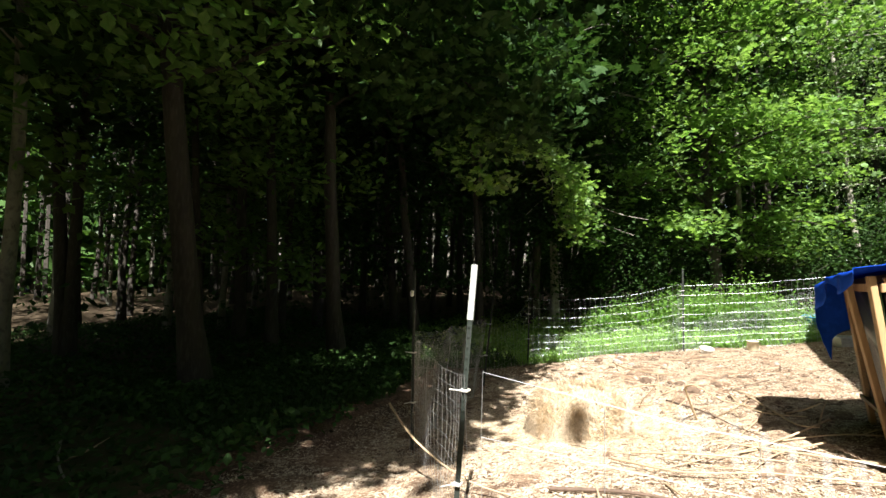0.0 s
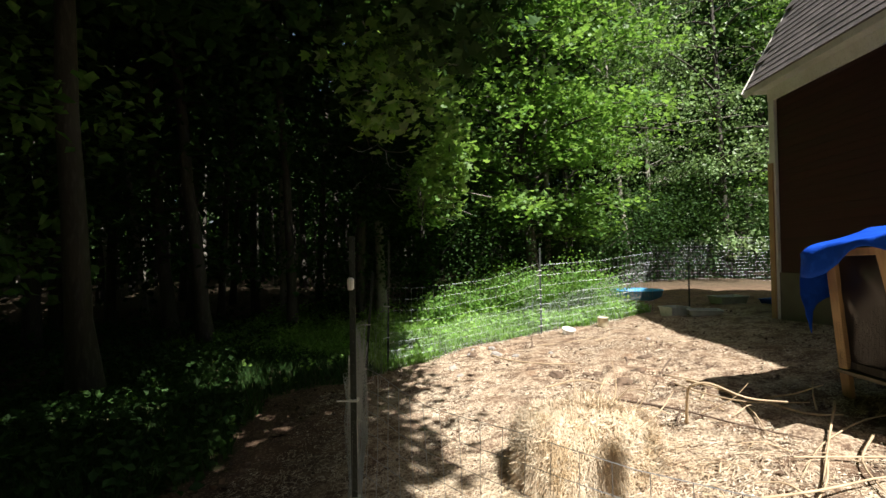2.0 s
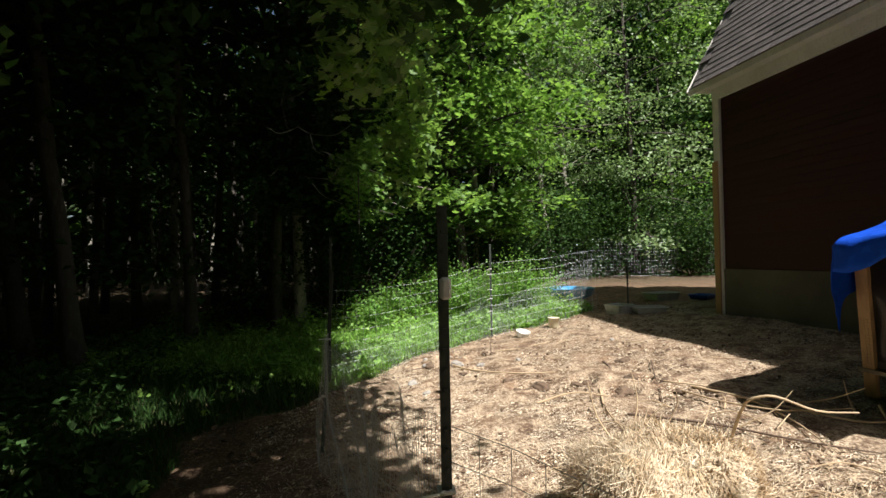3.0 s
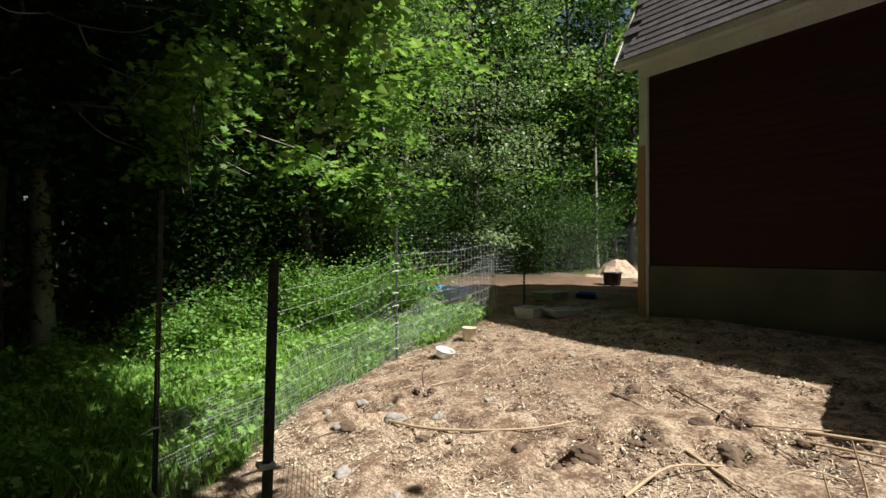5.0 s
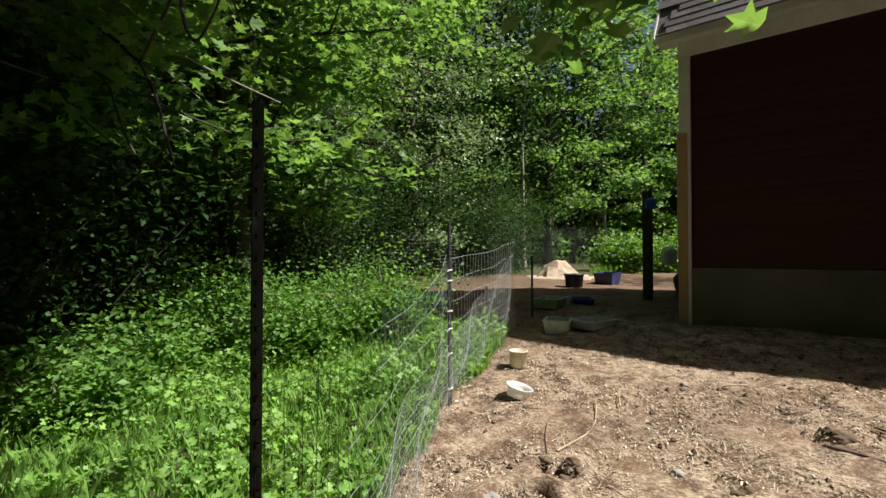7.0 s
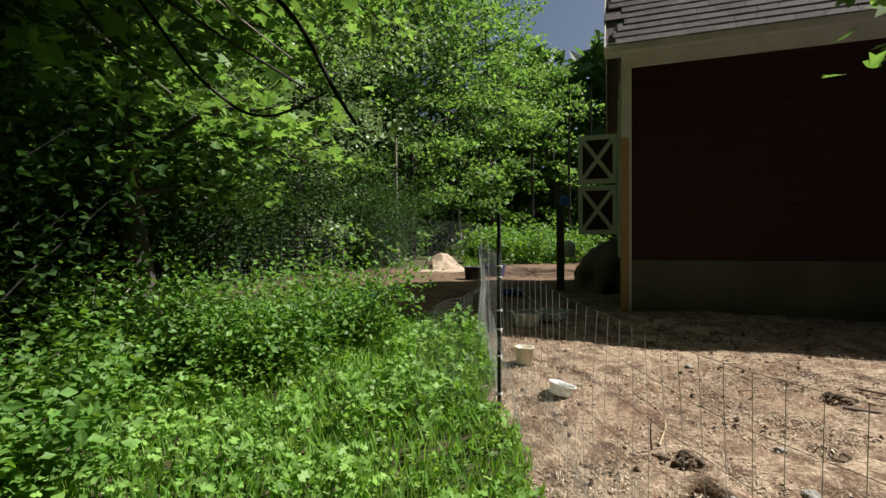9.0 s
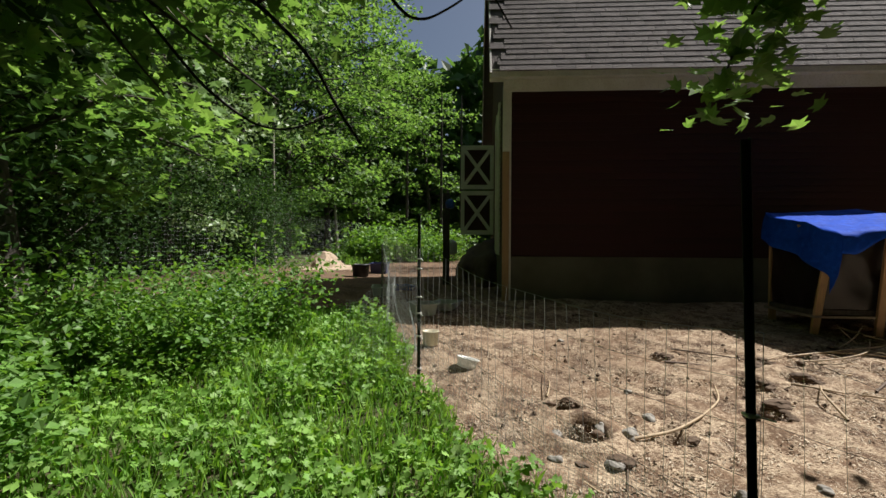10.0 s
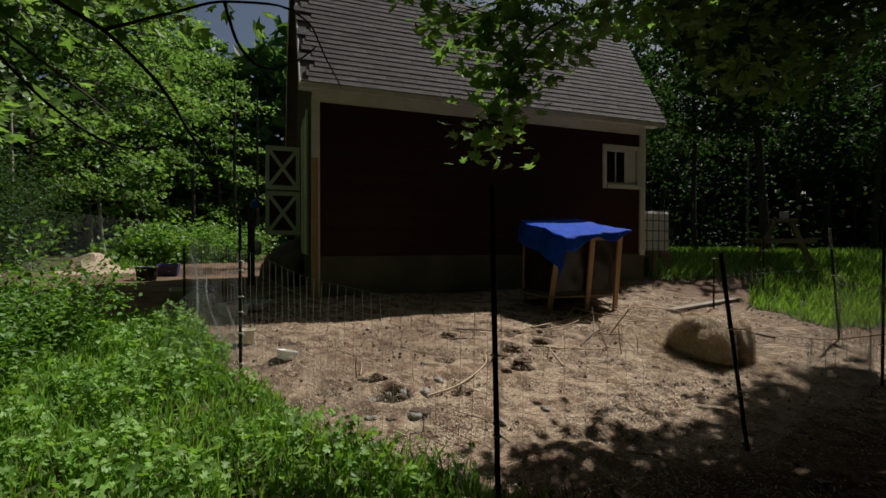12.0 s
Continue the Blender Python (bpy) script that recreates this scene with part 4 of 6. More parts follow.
def backdrop_woods():
    """Far woods, too many to count: a thick ring of leaf clumps and thin trunks."""
    rng = np.random.default_rng(5)
    n = 70000
    ang = rng.uniform(0, 2 * np.pi, n)
    r = rng.uniform(38, 47, n)
    x, y = r * np.cos(ang), 5 + r * np.sin(ang)
    z = rng.uniform(0, 1, n) ** 1.15 * (17 + 3 * np.sin(ang * 9) + 2 * np.sin(ang * 23))
    v, f = leaves(rng, np.stack([x, y, z], -1), 1.45, LEAF_OVAL, 1.2)
    o = raw_mesh("far_woods", v, f, LEAF_FAR)
    tagged(o, "dense green woods far behind the clearing", "woods", kind="stuff")
    pieces = []
    for k in range(260):
        a = rng.uniform(0, 2 * np.pi)
        q = rng.uniform(30, 44)
        bx, by = q * np.cos(a), 5 + q * np.sin(a)
        if bx > 5 and by > 10 and bx < 30 and q < 36:
            continue
        pieces.append(tube_arrays([(bx, by, -0.5), (bx + rng.normal() * .3, by, 6), (bx, by, 13)], [0.14, 0.11, 0.05], 5))
    v, f = join_arrays(pieces)
    o = raw_mesh("far_trunks", v, f, BARK)
    tagged(o, "many thin dark trunks deep in the woods", "woods", kind="stuff")


backdrop_woods()


def undergrowth():
    rng = np.random.default_rng(9)
    # broad weed leaves over the grassy strip
    n = 85000
    x, y = rng.uniform(-7.5, 1.4, n), rng.uniform(5.5, 14.6, n)
    keep = strip_grass(x, y) > 0
    keep &= (rng.uniform(0, 1, n) < 0.03 + 0.97 * smooth(8.2, 9.6, y - np.interp(x, [-6, -4.2], [1.0, 0])))
    x, y = x[keep], y[keep]
    d = np.abs(np.sin(1.9 * x + 0.6) * np.cos(2.3 * y)) 
    tuft = np.sin(5.3 * x + 2 * np.sin(3.1 * y)) * np.cos(4.7 * y + 1.5 * np.sin(2.9 * x)) + 0.6 * np.sin(11 * x - 3 * y) * np.sin(9 * y + 4 * x)
    keep = rng.uniform(0, 1, len(x)) < np.clip(0.62 + 0.55 * tuft, 0.12, 1)
    x, y, d, tuft = x[keep], y[keep], d[keep], tuft[keep]
    h = (0.05 + 0.2 * d + 0.13 * np.clip(tuft, 0, 1.6) + 0.3 * smooth(12.0, 13.2, y) * (x < 0)) * rng.uniform(0.1, 1, len(x))
    v, f = leaves(rng, np.stack([x, y, ground_z(x, y) + h + 0.02], -1), 0.05, LEAF_LOBED, 0.55, 1.0, 0.5)
    tagged(raw_mesh("weeds", v, f, WEED), "low bright green broad-leaved weeds", "weeds", kind="stuff")
    # blades
    n = 90000
    x, y = rng.uniform(-8.5, 1.4, n), rng.uniform(3, 14.6, n)
    keep = (strip_grass(x, y) > 0)
    x, y = x[keep], y[keep]
    # blades short of this edge take the darker copy, in place of shade
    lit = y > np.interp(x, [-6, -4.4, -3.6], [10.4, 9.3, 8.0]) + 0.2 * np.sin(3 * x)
    v, f = blades(rng, x[lit], y[lit], 0.17)
    tagged(raw_mesh("grass", v, f, GRASS), "long soft green grass", "grass", kind="stuff")
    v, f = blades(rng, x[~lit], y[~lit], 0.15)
    tagged(raw_mesh("woodland_grass", v, f, GRASS_SHADED), "sparse grass under the trees, its shade put into a darker colour", "grass", kind="stuff")
    n = 16000
    x, y = rng.uniform(-1.3, 6, n), rng.uniform(-6, 1.6, n)
    keep = (strip_grass(x, y) > 0)
    x, y = x[keep], y[keep]
    v, f = blades(rng, x, y, 0.2, 0.016)
    tagged(raw_mesh("pen_end_grass", v, f, GRASS), "green grass at the pen's south end", "grass", kind="stuff")
    n = 36000
    x, y = rng.uniform(1.5, 34, n), rng.uniform(-30, 1.4, n)
    keep = (strip_grass(x, y) > 0)
    x, y = x[keep], y[keep]
    v, f = blades(rng, x, y, 0.3, 0.03)
    tagged(raw_mesh("far_grass", v, f, GRASS), "long green grass of the clearing beyond the barn", "grass", kind="stuff")
    n = 34000
    x, y = rng.uniform(9, 34, n), rng.uniform(9.5, 22, n)
    keep = (y < 9.0 + 0.32 * (x + 4.7)) & (y > 14.9 - 0.2 * (x - 9))
    x, y = x[keep], y[keep]
    v, f = blades(rng, x, y, 0.3, 0.03)
    tagged(raw_mesh("meadow_grass", v, f, GRASS), "sunlit green meadow grass", "grass", kind="stuff")
    # forest floor plants, west of the path
    n = 42000
    x, y = rng.uniform(-17, -3.2, n), rng.uniform(0.5, 14, n)
    keep = (x < np.interp(y, [0, 3, 6, 9], [-3.4, -3.9, -4.6, -6.2]))
    x, y = x[keep], y[keep]
    h = rng.uniform(0.03, 0.35, len(x)) * (0.4 + np.abs(np.sin(x * 1.3) * np.cos(y * 1.1)))
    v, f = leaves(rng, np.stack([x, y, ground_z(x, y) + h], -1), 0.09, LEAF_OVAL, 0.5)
    # these plants carry the woods' shade in their colour too
    tagged(raw_mesh("forest_floor_plants", v, f, GRASS_SHADED), "low green plants on the forest floor, coloured dark for the shade", "undergrowth", kind="stuff")


def blades(rng, x, y, height, width=0.012):
    n = len(x)
    z = ground_z(x, y)
    a = rng.uniform(0, 2 * np.pi, n)
    h = height * rng.uniform(0.4, 1.2, n)
    bend = h * rng.uniform(0.1, 0.6, n)
    dx, dy = np.cos(a), np.sin(a)
    w = width / 2
    p0 = np.stack([x - dy * w, y + dx * w, z - 0.01], -1)
    p1 = np.stack([x + dy * w, y - dx * w, z - 0.01], -1)
    p2 = np.stack([x + dx * bend * 0.4 + dy * w * .7, y + dy * bend * 0.4 - dx * w * .7, z + h * 0.6], -1)
    p3 = np.stack([x + dx * bend, y + dy * bend, z + h], -1)
    v = np.stack([p0, p1, p2, p3], 1).reshape(-1, 3)
    i = np.arange(n)[:, None] * 4
    f = np.concatenate([i + np.array([[0, 1, 2]]), i + np.array([[0, 2, 3]])])
    return v, f


undergrowth()


def shrub(rng, x, y, w, h, n, label, size=0.062, mat=None):
    t = thing("shrub", (x, y, gz(x, y)), label, "shrub")
    pieces, hubs = [], []
    for k in range(14):
        a = rng.uniform(0, 6.28)
        pts = branch(rng, (rng.normal() * w * .15, rng.normal() * w * .15, -0.05), (math.cos(a) * w, math.sin(a) * w, h * 1.4), h * rng.uniform(0.7, 1.1), 5, 0.5, 0.12)
        pieces.append(tube_arrays(pts, np.linspace(0.012, 0.004, 6), 3))
        hubs += list(pts[1:])
    v, f = join_arrays(pieces)
    raw_mesh("stem", v, f, BARK if mat is LEAF_SHADED else TWIG, t)
    hubs = np.array(hubs)
    c = hubs[rng.integers(0, len(hubs), n)] + rng.normal(size=(n, 3)) * np.array([w * .22, w * .22, h * .14])
    c[:, 2] = np.maximum(c[:, 2], 0.05)
    v, f = leaves(rng, c, size, LEAF_OVAL, 0.6)
    raw_mesh("foliage", v, f, mat or SHRUB, t)
    return t


rg = np.random.default_rng(31)
for x, y, w, h, n in ((-2.3, 13.3, 0.7, 0.9, 2600), (-3.1, 12.7, 0.6, 0.8, 2200), (-1.6, 14.0, 0.8, 1.2, 2600)):
    shrub(rg, x, y, w, h, n, "leafy green shrub where the weeds meet the woods", size=0.075)
for x, y, w, h, n in ((15.0, 14.2, 1.6, 1.7, 2400), (16.8, 13.2, 1.6, 1.9, 2400), (18.6, 12.2, 1.8, 1.8, 2400), (20.4, 11.0, 1.8, 2.0, 2400), (22.0, 13.0, 2.0, 2.3, 2400)):
    shrub(rg, x, y, w, h, n, "sunlit green brush beyond the yard's far netting", size=0.17)
# thickets added in the dark leaf copy to give the blackness under the crowns
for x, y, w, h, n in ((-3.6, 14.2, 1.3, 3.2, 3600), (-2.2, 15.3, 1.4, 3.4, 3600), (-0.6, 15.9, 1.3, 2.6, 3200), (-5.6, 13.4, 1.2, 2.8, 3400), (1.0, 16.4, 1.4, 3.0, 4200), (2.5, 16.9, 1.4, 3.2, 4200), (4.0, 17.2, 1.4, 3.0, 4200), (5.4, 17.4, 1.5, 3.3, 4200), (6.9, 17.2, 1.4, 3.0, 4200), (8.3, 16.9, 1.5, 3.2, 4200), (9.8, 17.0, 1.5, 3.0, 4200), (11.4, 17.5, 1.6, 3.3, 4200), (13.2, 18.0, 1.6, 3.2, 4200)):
    shrub(rg, x, y, w, h, n, "leafy sapling thicket at the edge of the woods, coloured dark for the shade below the crowns", size=0.1, mat=LEAF_SHADED)
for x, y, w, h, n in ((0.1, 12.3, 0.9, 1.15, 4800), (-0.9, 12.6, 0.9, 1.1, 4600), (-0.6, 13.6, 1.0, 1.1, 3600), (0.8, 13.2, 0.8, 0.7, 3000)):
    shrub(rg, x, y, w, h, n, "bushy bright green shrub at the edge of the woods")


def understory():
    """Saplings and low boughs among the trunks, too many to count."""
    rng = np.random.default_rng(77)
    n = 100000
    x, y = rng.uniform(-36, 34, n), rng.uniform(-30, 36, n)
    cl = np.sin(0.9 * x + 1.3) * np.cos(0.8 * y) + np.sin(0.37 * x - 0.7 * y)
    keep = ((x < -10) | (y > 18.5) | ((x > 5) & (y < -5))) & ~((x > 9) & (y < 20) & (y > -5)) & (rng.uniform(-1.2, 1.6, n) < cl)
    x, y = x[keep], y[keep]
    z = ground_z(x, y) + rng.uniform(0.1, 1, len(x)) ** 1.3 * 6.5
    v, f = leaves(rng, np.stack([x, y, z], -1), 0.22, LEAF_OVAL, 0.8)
    # the gloom between the trunks is put into the leaf colour
    tagged(raw_mesh("understory", v, f, LEAF_SHADED), "leafy saplings and low boughs between the trunks, coloured dark for the woods' shade", "undergrowth", kind="stuff")


understory()


def shade_trees():
    """The tall trees beside the path: their crowns hang over it and shade it. Those out of view are added for that
    shade.
    """
    rng = np.random.default_rng(14)
    rows = (((-7.4, 4.4), 14, 0.2, 0.34, 4.3, 40, 17000, 0.18, 0.03, "large dark-trunked maple beside the path with a dense crown"),
            ((-4.8, -2.6), 13, 0.2, 0.36, 3.8, 44, 14000, 0.3, 0.03, "large unseen maple behind the path's start, its dense high crown added for shade"),
            ((-7.6, -1.6), 14, 0.2, 0.30, 4.4, 40, 12000, 0.28, 0.03, "large dark maple in the woods beside the path"),
            ((-7.3, 7.4), 13, 0.17, 0.42, 4.4, 40, 15000, 0.24, 0.05, "leafy maple at the edge of the woods"),
            ((-3.6, -4.8), 13, 0.2, 0.40, 3.2, 40, 9000, 0.34, 0.03, "large unseen maple behind the path's start, its dense high crown added for shade"),
            ((-11.5, 1.5), 14, 0.2, 0.2, 3.9, 36, 11000, 0.22, 0.03, "large dark maple in the woods beside the path"),
            ((-10.8, 7.6), 13, 0.15, 0.16, 3.6, 36, 11000, 0.2, 0.03, "leafy maple among the woods"),
            ((-7.6, 10.8), 12, 0.15, 0.48, 3.9, 42, 13000, 0.24, 0.05, "leafy maple at the edge of the woods"),
            ((-3.9, 15.6), 13, 0.13, 0.16, 2.8, 36, 9000, 0.17, 0.03, "leafy maple among the woods, its shade put into the leaf colour"),
            ((-8.8, 11.6), 13, 0.15, 0.16, 3.2, 36, 11000, 0.18, 0.03, "leafy maple among the woods"),
            ((6.3, -7.8), 12, 0.18, 0.42, 3.4, 40, 7000, 0.26, 0.03, "leafy maple shading the grass past the pen's south end"))
    for (x, y), h, r, cf, sp, nl, nv, ls, le, lb in rows:
        # western crowns take the brighter leaf copy, to lift them in the shade
        leaf = LEAF if x < -7 and y < 8 and y != 7.4 else LEAF_SHADED
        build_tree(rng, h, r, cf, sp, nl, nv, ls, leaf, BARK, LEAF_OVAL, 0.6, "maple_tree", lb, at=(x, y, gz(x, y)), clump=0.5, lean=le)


shade_trees()


def bough(name, lines, hubs, n, size, label, seed, spread=0.16, mat=LEAF):
    """A bough that hangs into the clearing: bare wood and its leaves."""
    rng = np.random.default_rng(seed)
    t = thing(name, tuple(lines[0][0]), label, "tree branch")
    o = np.array(lines[0][0])
    pieces = []
    for ln, r0, r1 in ((l_[0:], 0.016, 0.006) if k == 0 else (l_, 0.010, 0.004) for k, l_ in enumerate(lines)):
        p = np.array(ln, float) - o
        m = len(p)
        u = np.linspace(0, m - 1, (m - 1) * 5 + 1)
        q = np.stack([np.interp(u, np.arange(m), p[:, k]) for k in range(3)], -1)
        for _ in range(3):
            q[1:-1] = (q[:-2] + q[1:-1] * 2 + q[2:]) / 4
        pieces.append(tube_arrays(q, np.linspace(r0, r1, len(q)), 6))
    v, f = join_arrays(pieces)
    raw_mesh("wood", v, f, BARK, t, flat=False)
    if n:
        hb = np.array(hubs, float)
        w = hb[:, 3] if hb.shape[1] > 3 else np.ones(len(hb))
        pick = rng.choice(len(hb), n, p=w / w.sum())
        c = hb[pick, :3] - o + rng.normal(size=(n, 3)) * np.array([spread, spread, spread * 0.6])
        v, f = leaves(rng, c, size, LEAF_MAPLE, 0.55)
        raw_mesh("leaves", v, f, mat, t)
    return t


SPRAY = [(-2.6, 8.25, 1.98, 1.2), (-2.6, 8.2, 2.15, 2), (-2.6, 8.1, 2.35, 3), (-2.6, 8.0, 2.6, 4), (-2.65, 7.75, 2.75, 4), (-2.6, 7.5, 2.95, 4), (-2.6, 8.3, 2.85, 4), (-2.6, 8.6, 2.95, 3), (-2.6, 8.0, 3.1, 5), (-2.7, 7.2, 3.15, 4), (-2.8, 6.8, 3.3, 4), (-2.9, 6.4, 3.2, 4), (-3.0, 6.0, 3.25, 4), (-3.1, 5.5, 3.2, 4), (-3.2, 6.2, 2.7, 3), (-3.2, 5.6, 2.6, 3), (-3.3, 5.2, 2.9, 4)]
bough("maple_bough", [[(-3.6, 4.2, 4.2), (-3.1, 5.6, 3.7), (-2.8, 7.0, 3.4), (-2.6, 7.8, 3.0), (-2.6, 8.15, 2.4), (-2.6, 8.25, 2.1)], [(-2.8, 7.0, 3.4), (-2.7, 7.9, 3.25), (-2.6, 8.6, 3.0)], [(-3.1, 5.6, 3.7), (-3.2, 6.1, 3.1), (-3.2, 6.2, 2.7)]], SPRAY, 1150, 0.10, "maple bough with translucent green leaves hanging over the fence", 3)

rb = np.random.default_rng(71)
# the last four clumps, out of view, are added to shade the fence side
DARK_HUBS = [(-2.5, 5.2, 3.3, 3), (-2.1, 4.6, 3.7, 2), (-2.9, 5.8, 3.5, 3), (-2.4, 5.6, 3.9, 3), (-2.7, 4.0, 4.3, 4), (-3.5, 4.4, 3.7, 3), (-3.1, 4.9, 4.2, 4), (-2.4, 3.2, 5.2, 3), (-3.2, 3.2, 5.0, 4), (-3.8, 3.6, 4.6, 3), (-2.4, 6.2, 4.4, 2), (-3.0, 6.6, 4.4, 2), (-1.7, 1.4, 5.2, 3), (-1.7, 2.2, 5.2, 3), (-1.8, 3.0, 5.2, 3), (-1.9, 0.6, 5.4, 2)]
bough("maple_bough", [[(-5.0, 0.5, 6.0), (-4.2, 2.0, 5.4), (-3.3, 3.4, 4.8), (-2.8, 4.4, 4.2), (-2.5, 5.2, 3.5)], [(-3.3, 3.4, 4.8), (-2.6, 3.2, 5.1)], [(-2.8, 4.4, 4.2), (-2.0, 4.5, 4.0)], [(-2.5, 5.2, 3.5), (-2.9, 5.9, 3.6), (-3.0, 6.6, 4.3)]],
      DARK_HUBS, 5400, 0.12, "dense maple bough arching high over the fence, coloured dark as in shade", 12, 0.38, LEAF_SHADED)

# unseen leaf clumps, placed only to throw shade on the strip and woods
HIGH = [(-1.7, 8.4, 7.6, 2), (-2.2, 8.8, 8.0, 3), (-2.0, 9.6, 8.2, 3), (-2.8, 8.2, 8.2, 3), (-3.0, 9.2, 7.6, 4), (-3.4, 8.6, 8.6, 3), (-3.8, 9.6, 8.0, 4), (-4.4, 8.6, 7.8, 3), (-4.6, 9.8, 8.4, 4), (-2.8, 10.0, 8.8, 3), (-5.2, 9.0, 8.0, 3), (-3.6, 10.2, 8.6, 3), (-5.4, 10.2, 8.0, 3), (-2.6, 4.0, 8.0, 3), (-2.9, 5.0, 8.0, 3), (-3.0, 6.0, 8.3, 3), (-3.4, 6.9, 8.0, 3), (-3.8, 5.5, 8.4, 3), (-3.6, 4.3, 8.3, 3), (-2.5, 6.6, 8.0, 3), (-4.3, 7.4, 8.0, 3), (-2.0, 4.6, 8.2, 4), (-1.9, 5.6, 8.4, 4), (-2.2, 6.4, 8.6, 4), (-2.9, 7.3, 8.5, 4), (-1.6, 5.0, 8.8, 3), (-3.2, 7.9, 8.8, 4)]
bough("maple_bough", [[(-7.2, 7.5, 6.3), (-5.6, 8.2, 7.3), (-3.8, 8.8, 7.9), (-2.3, 8.9, 8.0), (-1.7, 8.5, 7.7)], [(-5.6, 8.2, 7.3), (-4.6, 9.3, 8.0), (-3.4, 10.0, 8.5)], [(-5.6, 8.2, 7.3), (-4.4, 7.0, 7.9), (-3.6, 5.6, 8.2), (-2.9, 4.4, 8.0)]], HIGH, 15000, 0.2, "broad unseen maple bough high over the path, added to block sun and sky", 13, 0.5, LEAF_SHADED)


# another unseen screen of leaves, which keeps sun off the woods' edge
ROOF = [(-3.6, 9.2, 8.0, 3), (-2.8, 9.6, 8.2, 3), (-2.0, 9.4, 8.2, 3), (-1.2, 9.7, 8.4, 3), (-3.4, 10.4, 8.3, 3), (-2.5, 10.6, 8.5, 3), (-1.6, 10.7, 8.4, 3), (-3.8, 11.4, 8.4, 3), (-2.9, 11.6, 8.6, 3), (-2.0, 11.7, 8.6, 3), (-1.0, 10.2, 8.9, 2)]
bough("maple_bough", [[(-4.6, 13.4, 6.6), (-3.8, 12.4, 7.7), (-3.0, 11.2, 8.2), (-2.2, 10.0, 8.3), (-1.4, 9.5, 8.3)], [(-3.0, 11.2, 8.2), (-3.4, 10.2, 8.2), (-3.5, 9.3, 8.0)]], ROOF, 7000, 0.2, "broad unseen maple bough high over the grass, added to shade the woods' edge", 15, 0.42, LEAF_SHADED)
LOW = [(-4.2, 12.9, 2.6, 3), (-3.7, 13.1, 2.2, 3), (-3.2, 13.4, 2.6, 3), (-3.6, 13.6, 3.2, 4), (-4.4, 12.6, 3.4, 3), (-4.8, 12.5, 2.6, 3), (-3.0, 13.9, 3.4, 3), (-5.2, 12.6, 3.2, 3), (-2.6, 14.2, 2.6, 3), (-2.4, 14.6, 3.4, 3), (-4.0, 13.0, 4.0, 3), (-5.0, 12.8, 4.2, 3)]
bough("maple_bough", [[(-4.6, 13.4, 2.6), (-4.2, 13.0, 2.7), (-3.6, 13.1, 2.7), (-3.1, 13.4, 2.7), (-2.6, 14.0, 2.6)], [(-4.6, 13.4, 3.2), (-4.8, 12.9, 3.3), (-5.1, 12.6, 3.2)]], LOW, 7500, 0.09, "low drooping maple bough at the woods' edge, shade put into its leaf colour", 16, 0.34, LEAF_SHADED)
# overhead leaves added out of view to cut the sky light on the path
COVER = [(-6.6, 4.2, 6.6, 3), (-5.8, 4.0, 6.8, 3), (-5.0, 4.4, 7.0, 3), (-6.4, 5.4, 6.8, 3), (-5.4, 5.4, 7.0, 3), (-4.6, 5.6, 7.4, 3), (-6.2, 6.6, 7.0, 3), (-5.2, 6.8, 7.2, 3), (-4.8, 7.8, 7.4, 3), (-5.8, 7.9, 7.2, 3), (-6.6, 8.4, 7.0, 3), (-4.2, 4.6, 7.4, 2)]
bough("maple_bough", [[(-7.3, 5.4, 5.4), (-6.4, 5.4, 6.4), (-5.4, 5.6, 7.0), (-4.6, 5.6, 7.4)], [(-6.4, 5.4, 6.4), (-5.8, 6.8, 7.0), (-5.4, 8.0, 7.2)]], COVER, 9000, 0.22, "broad unseen maple bough high over the path, added to block sun and sky", 21, 0.5, LEAF_SHADED)
# clumps set where their shadows fall between the first posts
EAST = [(-0.9, -0.6, 6.4, 3), (-1.2, -0.2, 6.6, 3), (-1.1, 0.4, 6.6, 3), (-1.4, 0.6, 6.5, 3), (-1.2, 1.0, 6.8, 2), (-1.2, -0.8, 6.6, 3), (-1.6, -0.2, 6.8, 3)]
bough("maple_bough", [[(-3.6, -4.0, 5.6), (-2.6, -2.4, 6.2), (-1.6, -1.0, 6.5), (-1.2, 0.2, 6.5), (-1.2, 0.9, 6.6)]], EAST, 2400, 0.17, "maple bough added high over the path's start to cast shade", 17, 0.34, LEAF_SHADED)

# boughs that reach in from the woods' edge
A_ = [(-3.5, 13.0, 3.6), (-3.3, 12.0, 3.1), (-3.2, 11.04, 2.55), (-3.2, 10.83, 2.41), (-3.2, 10.65, 2.32), (-3.2, 10.4, 2.07), (-3.2, 10.25, 1.79), (-3.2, 10.16, 1.66)]
B_ = [(-3.2, 10.65, 2.32), (-3.2, 10.46, 2.41), (-3.2, 10.32, 2.47), (-3.2, 10.14, 2.56), (-3.2, 9.8, 2.6), (-3.2, 9.64, 2.52), (-3.2, 9.57, 2.35), (-3.2, 9.47, 2.17)]
C_ = [(-3.2, 10.1, 2.56), (-3.2, 10.04, 2.34), (-3.2, 9.94, 2.23), (-3.2, 9.85, 2.22), (-3.2, 9.7, 2.3), (-3.2, 9.61, 2.39)]
D_ = [(-3.4, 12.2, 2.9), (-3.2, 11.3, 2.39), (-3.2, 11.11, 2.17), (-3.2, 10.91, 1.93), (-3.2, 10.67, 1.75), (-3.2, 10.51, 1.72), (-3.2, 10.28, 1.79)]
